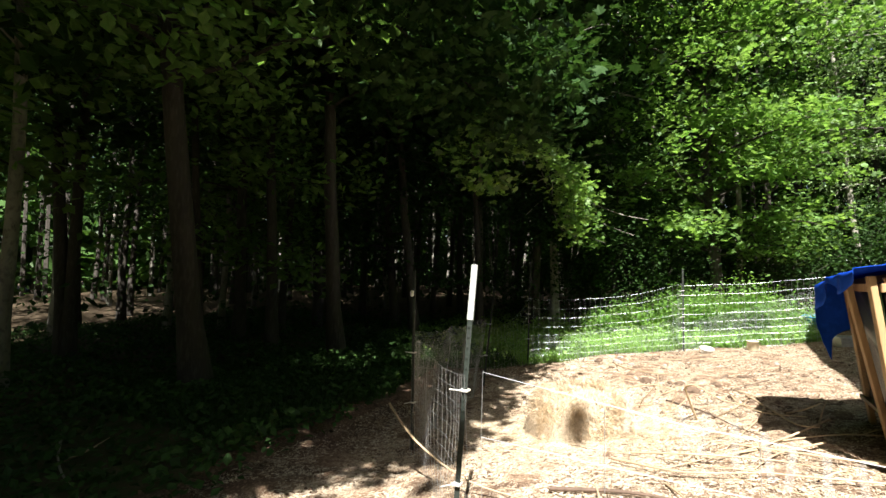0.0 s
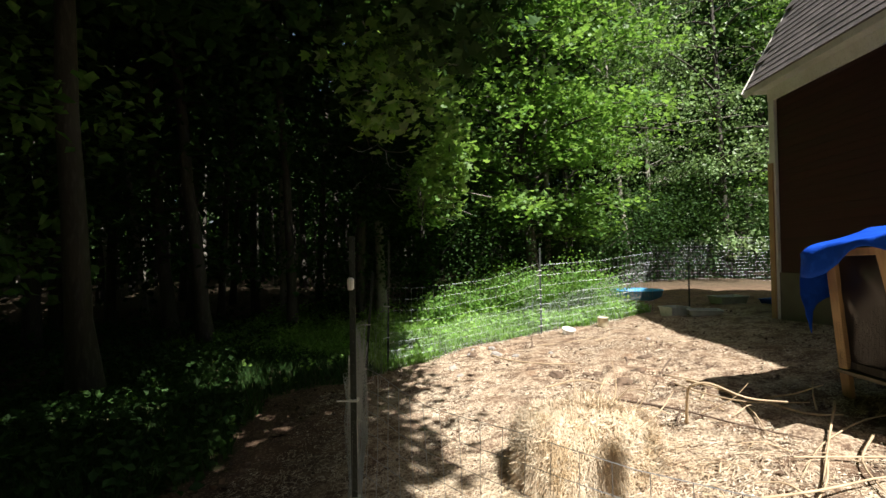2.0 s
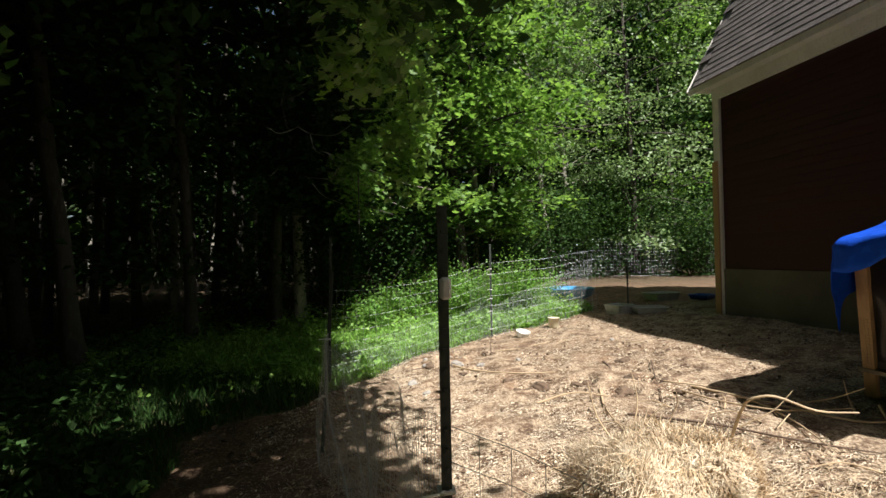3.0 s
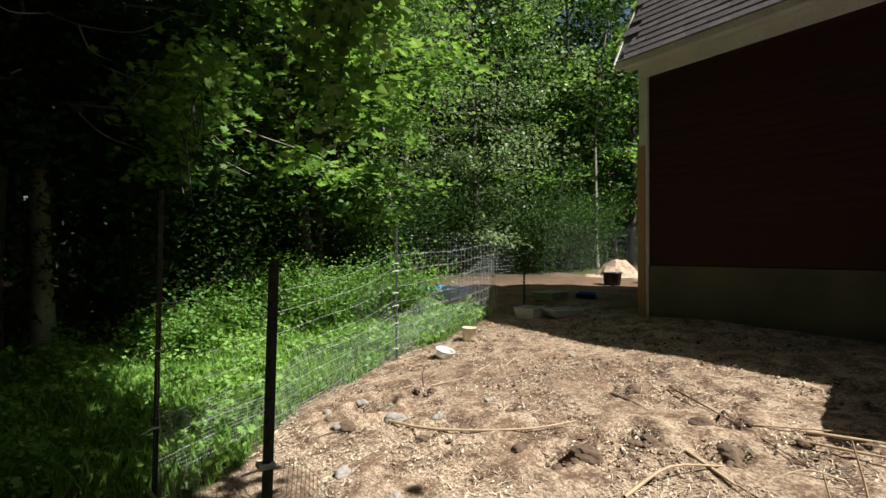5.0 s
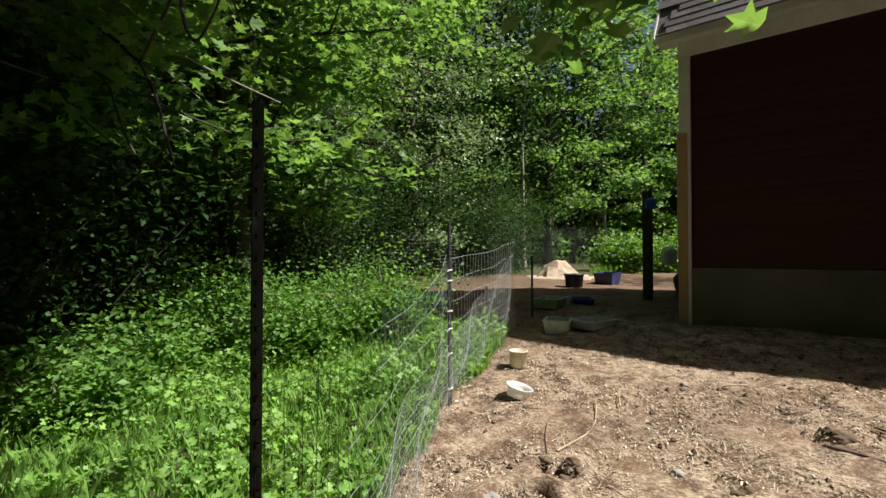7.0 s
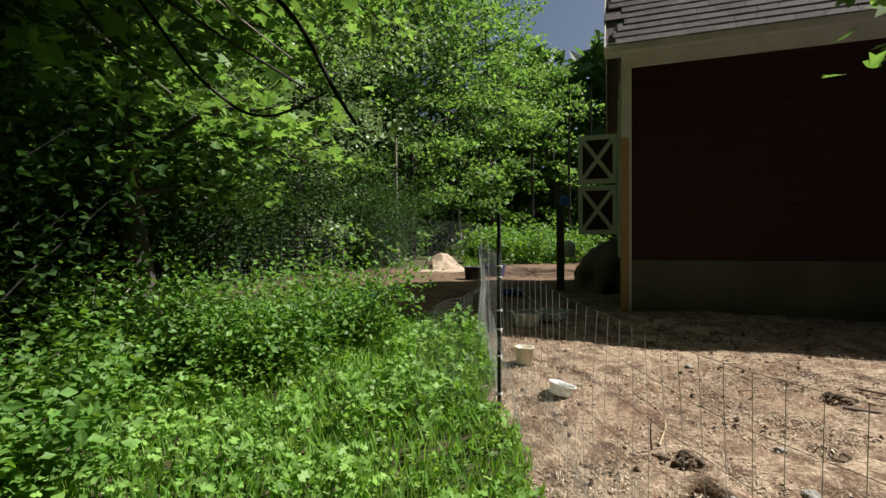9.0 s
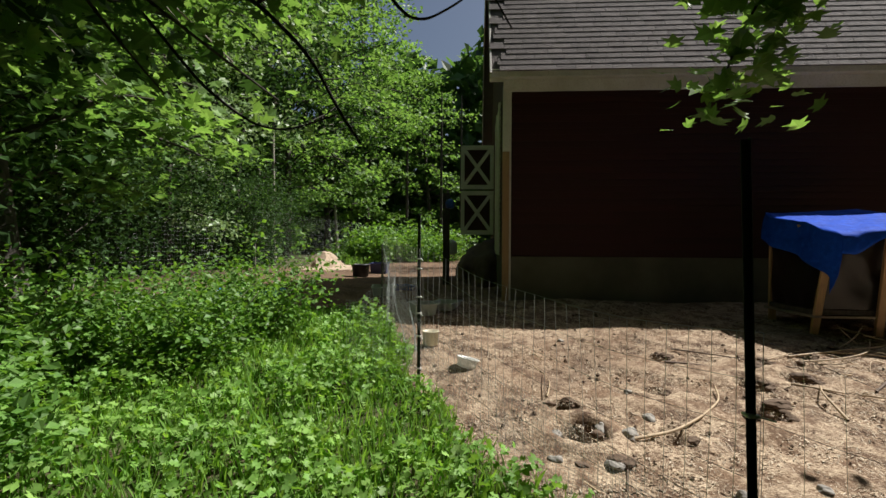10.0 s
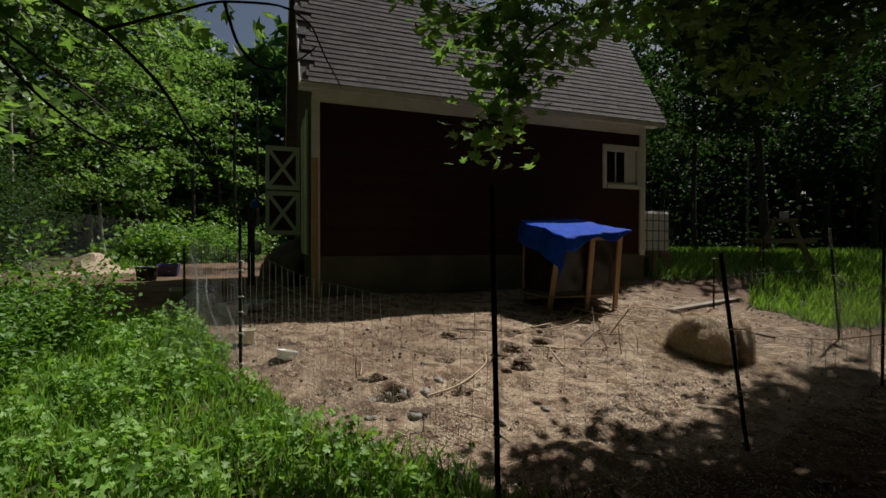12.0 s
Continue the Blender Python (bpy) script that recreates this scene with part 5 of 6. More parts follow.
HL = [(-3.2, 11.0, 2.6, 3), (-3.1, 10.8, 2.75, 3), (-3.0, 10.6, 2.55, 2), (-3.1, 10.3, 2.65, 1), (-3.3, 11.4, 2.5, 3), (-3.3, 11.7, 2.8, 3), (-3.2, 11.2, 3.0, 4), (-3.1, 10.9, 3.2, 4), (-2.9, 10.4, 3.1, 2), (-3.4, 12.1, 2.9, 4), (-3.5, 12.4, 3.3, 4), (-3.0, 11.3, 2.1, 1.5), (-3.1, 11.7, 2.2, 2), (-3.4, 12.0, 2.2, 2)]
bough("maple_bough", [A_, B_, C_, D_], HL, 1300, 0.09, "maple bough with curved dark twigs and bright leaves", 8, 0.2)
bough("maple_bough", [[(-4.4, 13.2, 3.2), (-4.0, 12.2, 2.9), (-3.6, 11.5, 2.6), (-3.0, 11.0, 2.2), (-2.6, 10.8, 2.05)], [(-4.0, 12.2, 2.9), (-3.4, 12.2, 2.5), (-2.8, 12.1, 2.3)], [(-3.6, 11.5, 2.6), (-3.4, 11.2, 2.1), (-3.2, 11.1, 1.9)]],
      [(-3.4, 12.0, 2.5, 2), (-2.8, 12.1, 2.3, 2), (-3.9, 12.4, 2.6, 3), (-4.4, 12.6, 2.4, 3), (-3.0, 11.3, 2.3, .5)], 420, 0.11, "low maple bough with pale bare twigs at the woods' edge", 9, 0.25, LEAF_SHADED)
# bare dead limbs of the dark tree at the woods' edge
DL = [[(-4.6, 13.4, 4.0), (-4.2, 12.9, 3.7), (-3.8, 12.3, 3.45), (-3.1, 11.9, 3.1), (-2.4, 11.6, 2.75), (-1.8, 11.5, 2.6)], [(-3.8, 12.3, 3.45), (-3.5, 12.3, 3.0), (-2.9, 12.2, 2.6), (-2.2, 12.2, 2.3)], [(-4.2, 12.9, 3.7), (-4.6, 12.3, 3.3), (-4.9, 12.0, 2.9)], [(-3.1, 11.9, 3.1), (-2.9, 11.5, 2.7), (-2.6, 11.3, 2.4)]]
t_ = bough("dead_bough", DL, [(0, 0, 0)], 0, 0.1, "grey dead bough without leaves at the woods' edge", 10)
t_.children[0].data.materials[0] = TWIG
DL = [[(-4.5, 13.3, 3.2), (-4.2, 12.3, 2.95), (-3.7, 11.6, 2.8), (-3.3, 11.2, 2.75), (-3.0, 10.9, 2.55)], [(-3.7, 11.6, 2.8), (-3.5, 11.2, 3.05), (-3.3, 10.9, 3.1)], [(-4.2, 12.3, 2.95), (-3.9, 11.7, 2.5), (-3.5, 11.3, 2.3)]]
t_ = bough("dead_bough", DL, [(0, 0, 0)], 0, 0.1, "grey dead bough with bare forked twigs at the woods' edge", 18)
t_.children[0].data.materials[0] = TWIG
DL = [[(-4.5, 13.3, 4.4), (-4.4, 12.4, 4.0), (-4.1, 11.8, 3.7), (-3.6, 11.3, 3.55), (-3.3, 11.0, 3.7)], [(-4.1, 11.8, 3.7), (-4.0, 11.4, 3.3), (-3.8, 11.1, 3.15)], [(-4.4, 12.4, 4.0), (-4.7, 11.9, 3.7), (-4.9, 11.6, 3.8)]]
t_ = bough("dead_bough", DL, [(0, 0, 0)], 0, 0.1, "grey dead bough with bare forked twigs at the woods' edge", 19)
t_.children[0].data.materials[0] = TWIG


# ---- straw, chips and clods ----
def scatter():
    rng = np.random.default_rng(40)

    def pen_spots(n, dens):
        x, y = rng.uniform(-4.2, 2.4, n), rng.uniform(1.6, 11.0, n)
        d = 0.25 + 0.75 * np.exp(-(((x + 1.3) / 1.4) ** 2 + ((y - 4.6) / 1.8) ** 2)) + 0.3 * np.sin(2.1 * x + 1.1 * y) * np.sin(1.7 * y - x)
        keep = (strip_grass(x, y) < 1) & (rng.uniform(0, 1, n) < d * dens + 0.12)
        return x[keep], y[keep]

    def fibres(x, y, length, width, lift, lo=0.0):
        n = len(x)
        z = ground_z(x, y) + rng.uniform(0.004, lift, n) + lo
        a = rng.uniform(0, np.pi, n)
        L = length * rng.uniform(0.3, 1.3, n) / 2
        dx, dy, dz = np.cos(a) * L, np.sin(a) * L, rng.normal(size=n) * 0.12 * L
        wx, wy = -np.sin(a) * width / 2, np.cos(a) * width / 2
        p = [np.stack([x - dx - wx, y - dy - wy, z - dz], -1), np.stack([x + dx - wx, y + dy - wy, z + dz], -1), np.stack([x + dx + wx, y + dy + wy, z + dz + width * .3], -1), np.stack([x - dx + wx, y - dy + wy, z - dz + width * .3], -1)]
        v = np.stack(p, 1).reshape(-1, 3)
        return v, np.arange(n)[:, None] * 4 + np.array([[0, 1, 2, 3]])

    x, y = pen_spots(150000, 0.75)
    v, f = fibres(x, y, 0.06, 0.0026, 0.014)
    tagged(raw_mesh("loose_straw", v, f, STRAW), "loose yellow straw trodden into the soil", "straw", kind="stuff")
    x, y = pen_spots(110000, 0.6)
    v, f = fibres(x, y, 0.03, 0.009, 0.01)
    tagged(raw_mesh("wood_chips", v, f, CHIP), "pale brown wood chips strewn over the soil", "wood chips", kind="stuff")
    # clods
    n = 5000
    x, y = rng.uniform(-4.3, 2.4, n), rng.uniform(1.6, 11.5, n)
    k = strip_grass(x, y) < 1
    x, y = x[k], y[k]
    n = len(x)
    r = 0.006 + 0.022 * rng.uniform(0, 1, n) ** 6
    base = np.array([(1, 0, 0), (-1, 0, 0), (0, 1, 0), (0, -1, 0), (0, 0, .7), (0, 0, -.7)], float)
    f8 = np.array([(0, 2, 4), (2, 1, 4), (1, 3, 4), (3, 0, 4), (2, 0, 5), (1, 2, 5), (3, 1, 5), (0, 3, 5)])
    v = base[None] * r[:, None, None] * rng.uniform(0.6, 1.4, (n, 6, 1)) + np.stack([x, y, ground_z(x, y) + r * .3], -1)[:, None]
    f = (np.arange(n)[:, None, None] * 6 + f8[None]).reshape(-1, 3)
    tagged(raw_mesh("soil_clods", v.reshape(-1, 3), f, SOIL), "small brown clods of earth", "soil", kind="stuff")
    n = 26000
    x, y = rng.uniform(-14, 1, n), rng.uniform(-1, 22, n)
    k = (strip_grass(x, y) < 1) & ((x < -4.0) | (y > 14))
    x, y = x[k], y[k]
    v, f = leaves(rng, np.stack([x, y, ground_z(x, y) + 0.02], -1), 0.07, LEAF_OVAL, 0.35)
    tagged(raw_mesh("leaf_litter", v, f, LITTER), "dry brown fallen leaves on the forest floor", "leaf litter", kind="stuff")


CHIP = material("wood_chip", (0.55, 0.46, 0.34), (0.32, 0.24, 0.16), 3, 0.8, 0, 20, third=(0.68, 0.6, 0.48), island=0.4)
LITTER = material("dry_leaf", (0.16, 0.1, 0.06), (0.1, 0.065, 0.04), 3, 0.8, 0, 20, third=(0.22, 0.15, 0.09), island=0.4)
scatter()


def straw_bale():
    """A slumped block of straw: a matted core darkened as if shaded, strands lying on its top and hanging down its
    sides in tufts.
    """
    x, y = -1.66, 4.66
    t = thing("straw_bale", (x, y, gz(x, y)), "slumped burst bale of yellow straw lying in the pen", "straw bale", rz=8)
    rng = np.random.default_rng(50)
    sx, sy, sz = 0.42, 0.33, 0.41

    def shell(d, p=4.0):
        """Points on a rounded block in the directions d."""
        q = d / (np.abs(d) ** p).sum(1)[:, None] ** (1 / p)
        return q * np.array([sx, sy, sz])

    bm = bmesh.new()
    bmesh.ops.create_icosphere(bm, subdivisions=5, radius=1)
    for v in bm.verts:
        c = v.co.copy()
        q = shell(np.array([tuple(c)]))[0]
        k = 0.84 + 0.08 * noise.noise(c * 2.1) + 0.08 * noise.noise(c * 5) + 0.05 * noise.noise(c * 13)
        v.co = Vector((q[0] * k, q[1] * k, max(-0.05, q[2] * k)))
    part("straw_core", bm, STRAW_SHADED, t, smooth_=True)

    def strands(n, top):
        d = rng.normal(size=(n, 3))
        d /= np.linalg.norm(d, axis=1)[:, None]
        d[:, 2] = np.abs(d[:, 2]) * (3.0 if top else 0.8) + (0.2 if top else 0.0)
        p = shell(d)
        tuft = np.sin(13 * p[:, 0] + 4 * np.sin(9 * p[:, 1])) * np.cos(14 * p[:, 1] + 3 * p[:, 0])
        p *= (1.0 + 0.12 * tuft + 0.08 * rng.uniform(-1, 1, n))[:, None]
        if not top:
            keep = (tuft > -0.35) | (rng.uniform(0, 1, n) < 0.25) | (p[:, 2] > 0.3)
            p, d = p[keep], d[keep]
        n = len(p)
        out = p / np.linalg.norm(p, axis=1)[:, None]
        a = rng.normal(size=(n, 3)) * (np.array([1, 1, 0.25]) if top else np.array([0.45, 0.45, 0.3]))
        if not top:
            a += np.array([0, 0, -1.0]) + out * 0.35
        a /= np.linalg.norm(a, axis=1)[:, None]
        L = rng.uniform(0.02, 0.085, n)[:, None]
        s = np.cross(a, out)
        s /= np.linalg.norm(s, axis=1)[:, None] + 1e-9
        w = 0.0017
        m = p + out * rng.uniform(0.0, 0.025, n)[:, None]
        v = np.stack([p - a * L - s * w, m - s * w, m + s * w, p - a * L + s * w, m + a * L * 0.9 - s * w * 0.6, m + a * L * 0.9 + s * w * 0.6], 1)
        v[:, 4:, 2] -= 0.015
        v = v.reshape(-1, 3)
        v[:, 2] = np.maximum(v[:, 2], 0.005)
        i = np.arange(n)[:, None] * 6
        return v, np.concatenate([i + np.array([[0, 1, 2, 3]]), i + np.array([[1, 4, 5, 2]])])

    v, f = join_arrays([strands(13000, True), strands(24000, False)])
    o = raw_mesh("straw", v, f, BALE_STRAW, t)
    o["kind"] = "stuff"
    # straw that has slid off and lies round the bale
    n = 14000
    r = np.abs(rng.normal(size=n)) * 0.42
    a = rng.uniform(0, 2 * np.pi, n)
    px, py = x + np.cos(a) * (sx * 0.9 + r * 1.5) , y + np.sin(a) * (sy * 0.9 + r)
    z = ground_z(px, py) + 0.005 + rng.uniform(0, 0.07, n) * np.exp(-r * 3)
    b = rng.uniform(0, np.pi, n)
    L = rng.uniform(0.01, 0.05, n)
    dx, dy, dz = np.cos(b) * L, np.sin(b) * L, rng.normal(size=n) * 0.2 * L
    wx, wy = -np.sin(b) * 0.0011, np.cos(b) * 0.0011
    v = np.stack([np.stack([px - dx - wx, py - dy - wy, z - dz], -1), np.stack([px + dx - wx, py + dy - wy, z + dz], -1), np.stack([px + dx + wx, py + dy + wy, z + dz + .001], -1), np.stack([px - dx + wx, py - dy + wy, z - dz + .001], -1)], 1).reshape(-1, 3)
    tagged(raw_mesh("fallen_straw", v, np.arange(n)[:, None] * 4 + np.array([[0, 1, 2, 3]]), BALE_STRAW), "loose bright straw spilled round the burst bale", "straw", kind="stuff")


BALE_STRAW = material("bale_straw", (0.6, 0.5, 0.37), (0.42, 0.31, 0.18), 5, 0.7, 0, 20, third=(0.76, 0.7, 0.56), island=0.3, trans=0.12)
# core colour holds the shade seen in gaps between the strands
STRAW_SHADED = material("shaded_packed_straw", (0.2, 0.135, 0.07), (0.08, 0.05, 0.026), 9, 0.9, 0.9, 45, third=(0.45, 0.33, 0.18), stretch=(1, 1, 3))
straw_bale()


def stick(pts, r, label, mat=None, name="stick"):
    p = [(x, y, gz(x, y) + h) for x, y, h in pts]
    o = np.array(p[0])
    u = np.linspace(0, len(p) - 1, (len(p) - 1) * 4 + 1)
    q = np.stack([np.interp(u, np.arange(len(p)), np.array(p)[:, k]) for k in range(3)], -1) - o
    for _ in range(2):
        q[1:-1] = (q[:-2] + q[1:-1] * 2 + q[2:]) / 4
    v, f = tube_arrays(q, np.linspace(r, r * 0.4, len(q)), 6)
    s = raw_mesh(name, v, f, mat or PEELED, None, flat=False)
    s.matrix_basis = pose(*o)
    return tagged(s, label, "stick", "sticks in the pen")


PEELED = material("peeled_stick", (0.5, 0.38, 0.24), (0.36, 0.26, 0.16), 8, 0.7, 0.2, 30, stretch=(1, 1, 1))
DARKSTICK = material("dark_stick", (0.13, 0.085, 0.06), (0.09, 0.06, 0.04), 8, 0.8, 0.3, 30)
pale, brown = "pale peeled stick lying on the straw", "dark brown stick lying on the soil"
stick([(-2.03, 8.54, .02), (-1.9, 8.2, .02), (-1.64, 7.88, .02), (-1.35, 7.6, .03), (-1.04, 7.49, .02)], 0.014, "long curved pale peeled stick lying on the soil")
stick([(-0.2, 6.33, .02), (-.02, 5.7, .03), (.12, 5.1, .05), (0.25, 4.95, .09)], 0.013, pale)
stick([(-0.9, 6.75, .02), (-1.1, 6.3, .02), (-1.22, 5.75, .02)], 0.011, pale)
stick([(1.4, 4.15, .06), (.5, 4.3, .05), (-0.39, 4.52, .04)], 0.015, pale)
stick([(0.95, 4.98, .03), (.4, 4.95, .05), (-0.1, 4.7, .03), (-.5, 4.3, .02)], 0.008, pale)
stick([(0.29, 5.26, .01), (0.33, 5.35, .1), (.38, 5.42, .2)], 0.01, pale)
stick([(-0.66, 5.36, 0), (-.72, 5.22, .22), (-.76, 5.1, .38), (-.66, 5.0, .42), (-.45, 4.9, .30), (-.2, 4.85, .27)], 0.013, "bent pale stalk standing out of the straw")
stick([(-1.25, 5.7, 0), (-1.2, 5.6, .12), (-1.05, 5.5, .30)], 0.009, pale)
stick([(-1.35, 5.75, 0), (-1.42, 5.85, .15), (-1.46, 5.9, .42)], 0.008, pale)
stick([(-1.15, 5.8, 0), (-1.05, 5.85, .2), (-1.08, 5.9, .44)], 0.008, pale)
stick([(-1.0, 5.4, 0), (-.85, 5.4, .1), (-.7, 5.5, .22)], 0.008, pale)
stick([(-1.5, 5.6, .02), (-1.1, 5.5, .1), (-.9, 5.3, .16)], 0.007, pale)
stick([(-1.0, 6.1, .02), (-.6, 5.6, .03), (-.35, 5.1, .03), (-.1, 4.8, .02)], 0.012, brown, DARKSTICK)
stick([(-.62, 5.55, .03), (-.72, 5.4, .03), (-.78, 5.25, .03)], 0.008, brown, DARKSTICK)
stick([(-1.5, 3.2, .03), (-1.0, 3.35, .04), (-.5, 3.3, .03), (.1, 3.45, .05)], 0.016, brown, DARKSTICK)
stick([(-1.2, 3.9, .05), (-.7, 3.7, .06), (-.2, 3.9, .05)], 0.01, pale)
stick([(-1.1, 4.1, .04), (-.6, 4.0, .1), (-.1, 4.2, .05), (.3, 4.1, .04)], 0.009, pale)
stick([(-2.95, 3.3, .55), (-2.5, 3.0, .35), (-2.0, 2.9, .12), (-1.5, 2.95, .03)], 0.011, "pale stick leaning against the wire fence")
stick([(-0.36, 7.65, .01), (-.42, 7.4, .01), (-.5, 7.25, .01)], 0.02, brown, DARKSTICK)
stick([(-1.55, 6.75, .01), (-1.2, 6.7, .08), (-.9, 6.5, .02)], 0.012, pale)
stick([(-2.6, 8.9, .01), (-2.2, 9.2, .01), (-1.5, 9.05, .01)], 0.007, pale)
stick([(-1.3, 9.0, .01), (-.9, 8.9, .02), (-.4, 9.1, .01)], 0.008, pale)
stick([(-1.35, 9.05, .0), (-1.36, 9.06, .12), (-1.34, 9.05, .2)], 0.007, brown, DARKSTICK)
stick([(-5.4, 1.9, .1), (-5.38, 2.1, .14), (-5.37, 2.24, .2)], 0.012, "pale broken branch in the dark undergrowth")
stick([(-6.2, 2.2, .15), (-5.3, 1.8, .12), (-4.6, 1.7, .02)], 0.014, "pale broken branch in the dark undergrowth", TWIG)
stick([(.1, 7.4, .01), (-.2, 6.9, .01), (-.6, 6.2, .01)], 0.009, brown, DARKSTICK)
stick([(1.0, 3.4, .03), (.5, 3.7, .04), (0, 3.6, .04), (-.4, 3.8, .03)], 0.006, pale)
stick([(.9, 2.9, .03), (.3, 3.1, .05), (-.3, 3.0, .03)], 0.006, pale)
for p_, r_ in (([(-.35, 6.35, .02), (-.3, 5.9, .04), (-.12, 5.45, .06), (.2, 5.2, .1)], .013), ([(-.05, 5.95, .02), (-.12, 5.4, .04), (-.3, 4.9, .02)], .012), ([(.35, 5.15, .1), (0, 4.75, .05), (-.45, 4.2, .03)], .013),
               ([(.25, 4.7, .05), (-.1, 4.4, .04), (-.3, 3.9, .03)], .011), ([(.5, 4.0, .04), (-.1, 3.9, .05), (-.7, 4.0, .03)], .010), ([(.1, 5.6, .02), (.2, 5.35, .12), (.3, 5.2, .22)], .011),
               ([(-.2, 4.5, .02), (-.5, 4.1, .06), (-.9, 3.8, .02)], .010), ([(.6, 3.6, .03), (.1, 3.4, .08), (-.3, 3.0, .02)], .012), ([(-.8, 3.6, .02), (-.6, 3.2, .07), (-.7, 2.8, .02)], .011), ([(-.3, 6.6, .02), (-.1, 6.2, .03), (.1, 5.8, .02)], .009)):
    stick(p_, r_ * 0.8, "thick pale stick lying on the trodden soil beside the hutch")
rr = random.Random(6)
stick([(-1.35, 5.5, 0), (-1.3, 5.45, .15), (-1.2, 5.5, .28)], 0.007, "thin pale stalk standing in the straw")
stick([(-.95, 5.7, 0), (-.85, 5.65, .2), (-.9, 5.6, .33)], 0.006, "thin pale stalk standing in the straw")
stick([(-.5, 5.5, 0), (-.3, 5.35, .14), (-.2, 5.3, .28)], 0.007, "thin pale stalk standing in the straw")
for k in range(26):
    a, x, y = rr.uniform(0, 3.1), rr.uniform(-1.4, 1.2), rr.uniform(2.8, 6.2)
    L = rr.uniform(0.15, 0.45)
    stick([(x, y, .02), (x + math.cos(a) * L * .5, y + math.sin(a) * L * .5, .05 + rr.uniform(0, .04)), (x + math.cos(a + .3) * L, y + math.sin(a + .3) * L, .02)], rr.uniform(0.004, 0.008), "thin pale twig lying among the straw")
for k in range(8):
    x, y = rr.uniform(-2.6, 0.9), rr.uniform(6.8, 9.8)
    a, L = rr.uniform(0, 3.1), rr.uniform(0.1, 0.3)
    stick([(x, y, .01), (x + math.cos(a) * L * .5, y + math.sin(a) * L * .5, .02), (x + math.cos(a) * L, y + math.sin(a) * L, .01)], 0.006, "thin twig lying on the soil", DARKSTICK if k % 2 else None)


def stone(x, y, r, label, mat=None, h=0.6):
    bm = bmesh.new()
    bmesh.ops.create_icosphere(bm, subdivisions=3, radius=1)
    o = Vector((x * 9, y * 7, r * 50))
    for v in bm.verts:
        c = v.co.copy()
        k = 1 + 0.45 * noise.noise(c * 1.1 + o) + 0.12 * noise.noise(c * 3 + o)
        v.co = Vector((c.x * k * r, c.y * k * r * 0.75, c.z * k * r * h))
    s = part("stone", bm, mat or STONE, smooth_=False)
    s.matrix_basis = pose(x, y, gz(x, y) + r * 0.2, 0, 0, x * 200)
    return tagged(s, label, "stone", "stones in the pen")


rh = random.Random(12)
for hx, hy, hr, hd in HOLES:
    for k in range(4 if hd > 0.11 else 2):
        a = rh.uniform(-2.6, -0.4)
        stone(hx + math.cos(a) * hr * 1.25, hy + math.sin(a) * hr * 1.25, rh.uniform(0.025, 0.055), "dark brown lump of dug earth", SOIL, 0.5)
for x, y, r in ((-1.96, 8.53, .08), (-1.88, 8.69, .07), (-2.35, 8.75, .06), (-2.0, 9.05, .06), (-2.3, 9.1, .05), (-1.2, 8.3, .04), (-2.6, 8.1, .06), (.3, 8.6, .04), (-2.5, 7.6, .05), (-1.7, 8.3, .05)):
    stone(x, y, r, "grey weathered stone beside a dug hole")
for x, y, r in ((-1.95, 8.75, .05), (-2.35, 8.95, .05), (-0.9, 7.0, .05), (-0.35, 6.3, .05), (-0.5, 6.85, .09), (-1.35, 7.15, .1), (-1.6, 7.5, .07), (-0.2, 7.55, .06), (-1.45, 9.0, .05), (-2.3, 8.7, .09), (-.75, 6.55, .1)):
    stone(x, y, r, "dark brown lump of dug earth", SOIL, 0.45)


# ---- tubs, buckets and other small things ----
def revolve(profile, sides=28, sx=1.0, sy=1.0):
    """A vessel from a profile of (radius, height), outside up and inside down."""
    bm = bmesh.new()
    rings = []
    for r, z in profile:
        rings.append([bm.verts.new((r * sx * math.cos(2 * math.pi * k / sides), r * sy * math.sin(2 * math.pi * k / sides), z)) for k in range(sides)])
    for a, c in zip(rings, rings[1:]):
        for k in range(sides):
            bm.faces.new((a[k], a[(k + 1) % sides], c[(k + 1) % sides], c[k]))
    bm.faces.new(rings[0][::-1])
    bm.faces.new(rings[-1])
    return bm


def set_on(ob, x, y, rz=0, tip=0, lift=0.0):
    ob.matrix_basis = pose(x, y, gz(x, y) + lift, tip, 0, rz)
    return ob


GREY_TUB = material("pale_grey_plastic", (0.5, 0.52, 0.48), (0.4, 0.42, 0.38), 5, 0.5, 0, 30, third=(0.3, 0.3, 0.26))


def dish_tub(x, y, w, d, h, rz, label, mat):
    t = thing("plastic_tub", (x, y, gz(x, y)), label, "tub", "plastic tubs", rz)
    bm = bmesh.new()
    for lo, hi in (((-w, -d, 0), (w, d, .012)), ((-w, -d, .012), (-w + .012, d, h)), ((w - .012, -d, .012), (w, d, h)), ((-w + .012, -d, .012), (w - .012, -d + .012, h)), ((-w + .012, d - .012, .012), (w - .012, d, h))):
        box(bm, lo, hi)
    for v in bm.verts:
        k = 0.86 + 0.14 * v.co.z / h
        v.co.x *= k
        v.co.y *= k
    part("tub_body", bm, mat, t)
    bm = bmesh.new()
    for lo, hi in (((-w - .015, -d - .015, h), (w + .015, -d + .012, h + .012)), ((-w - .015, d - .012, h), (w + .015, d + .015, h + .012)), ((-w - .015, -d + .012, h), (-w + .012, d - .012, h + .012)), ((w - .012, -d + .012, h), (w + .015, d - .012, h + .012))):
        box(bm, lo, hi, 0.002)
    part("rim", bm, mat, t)
    return t


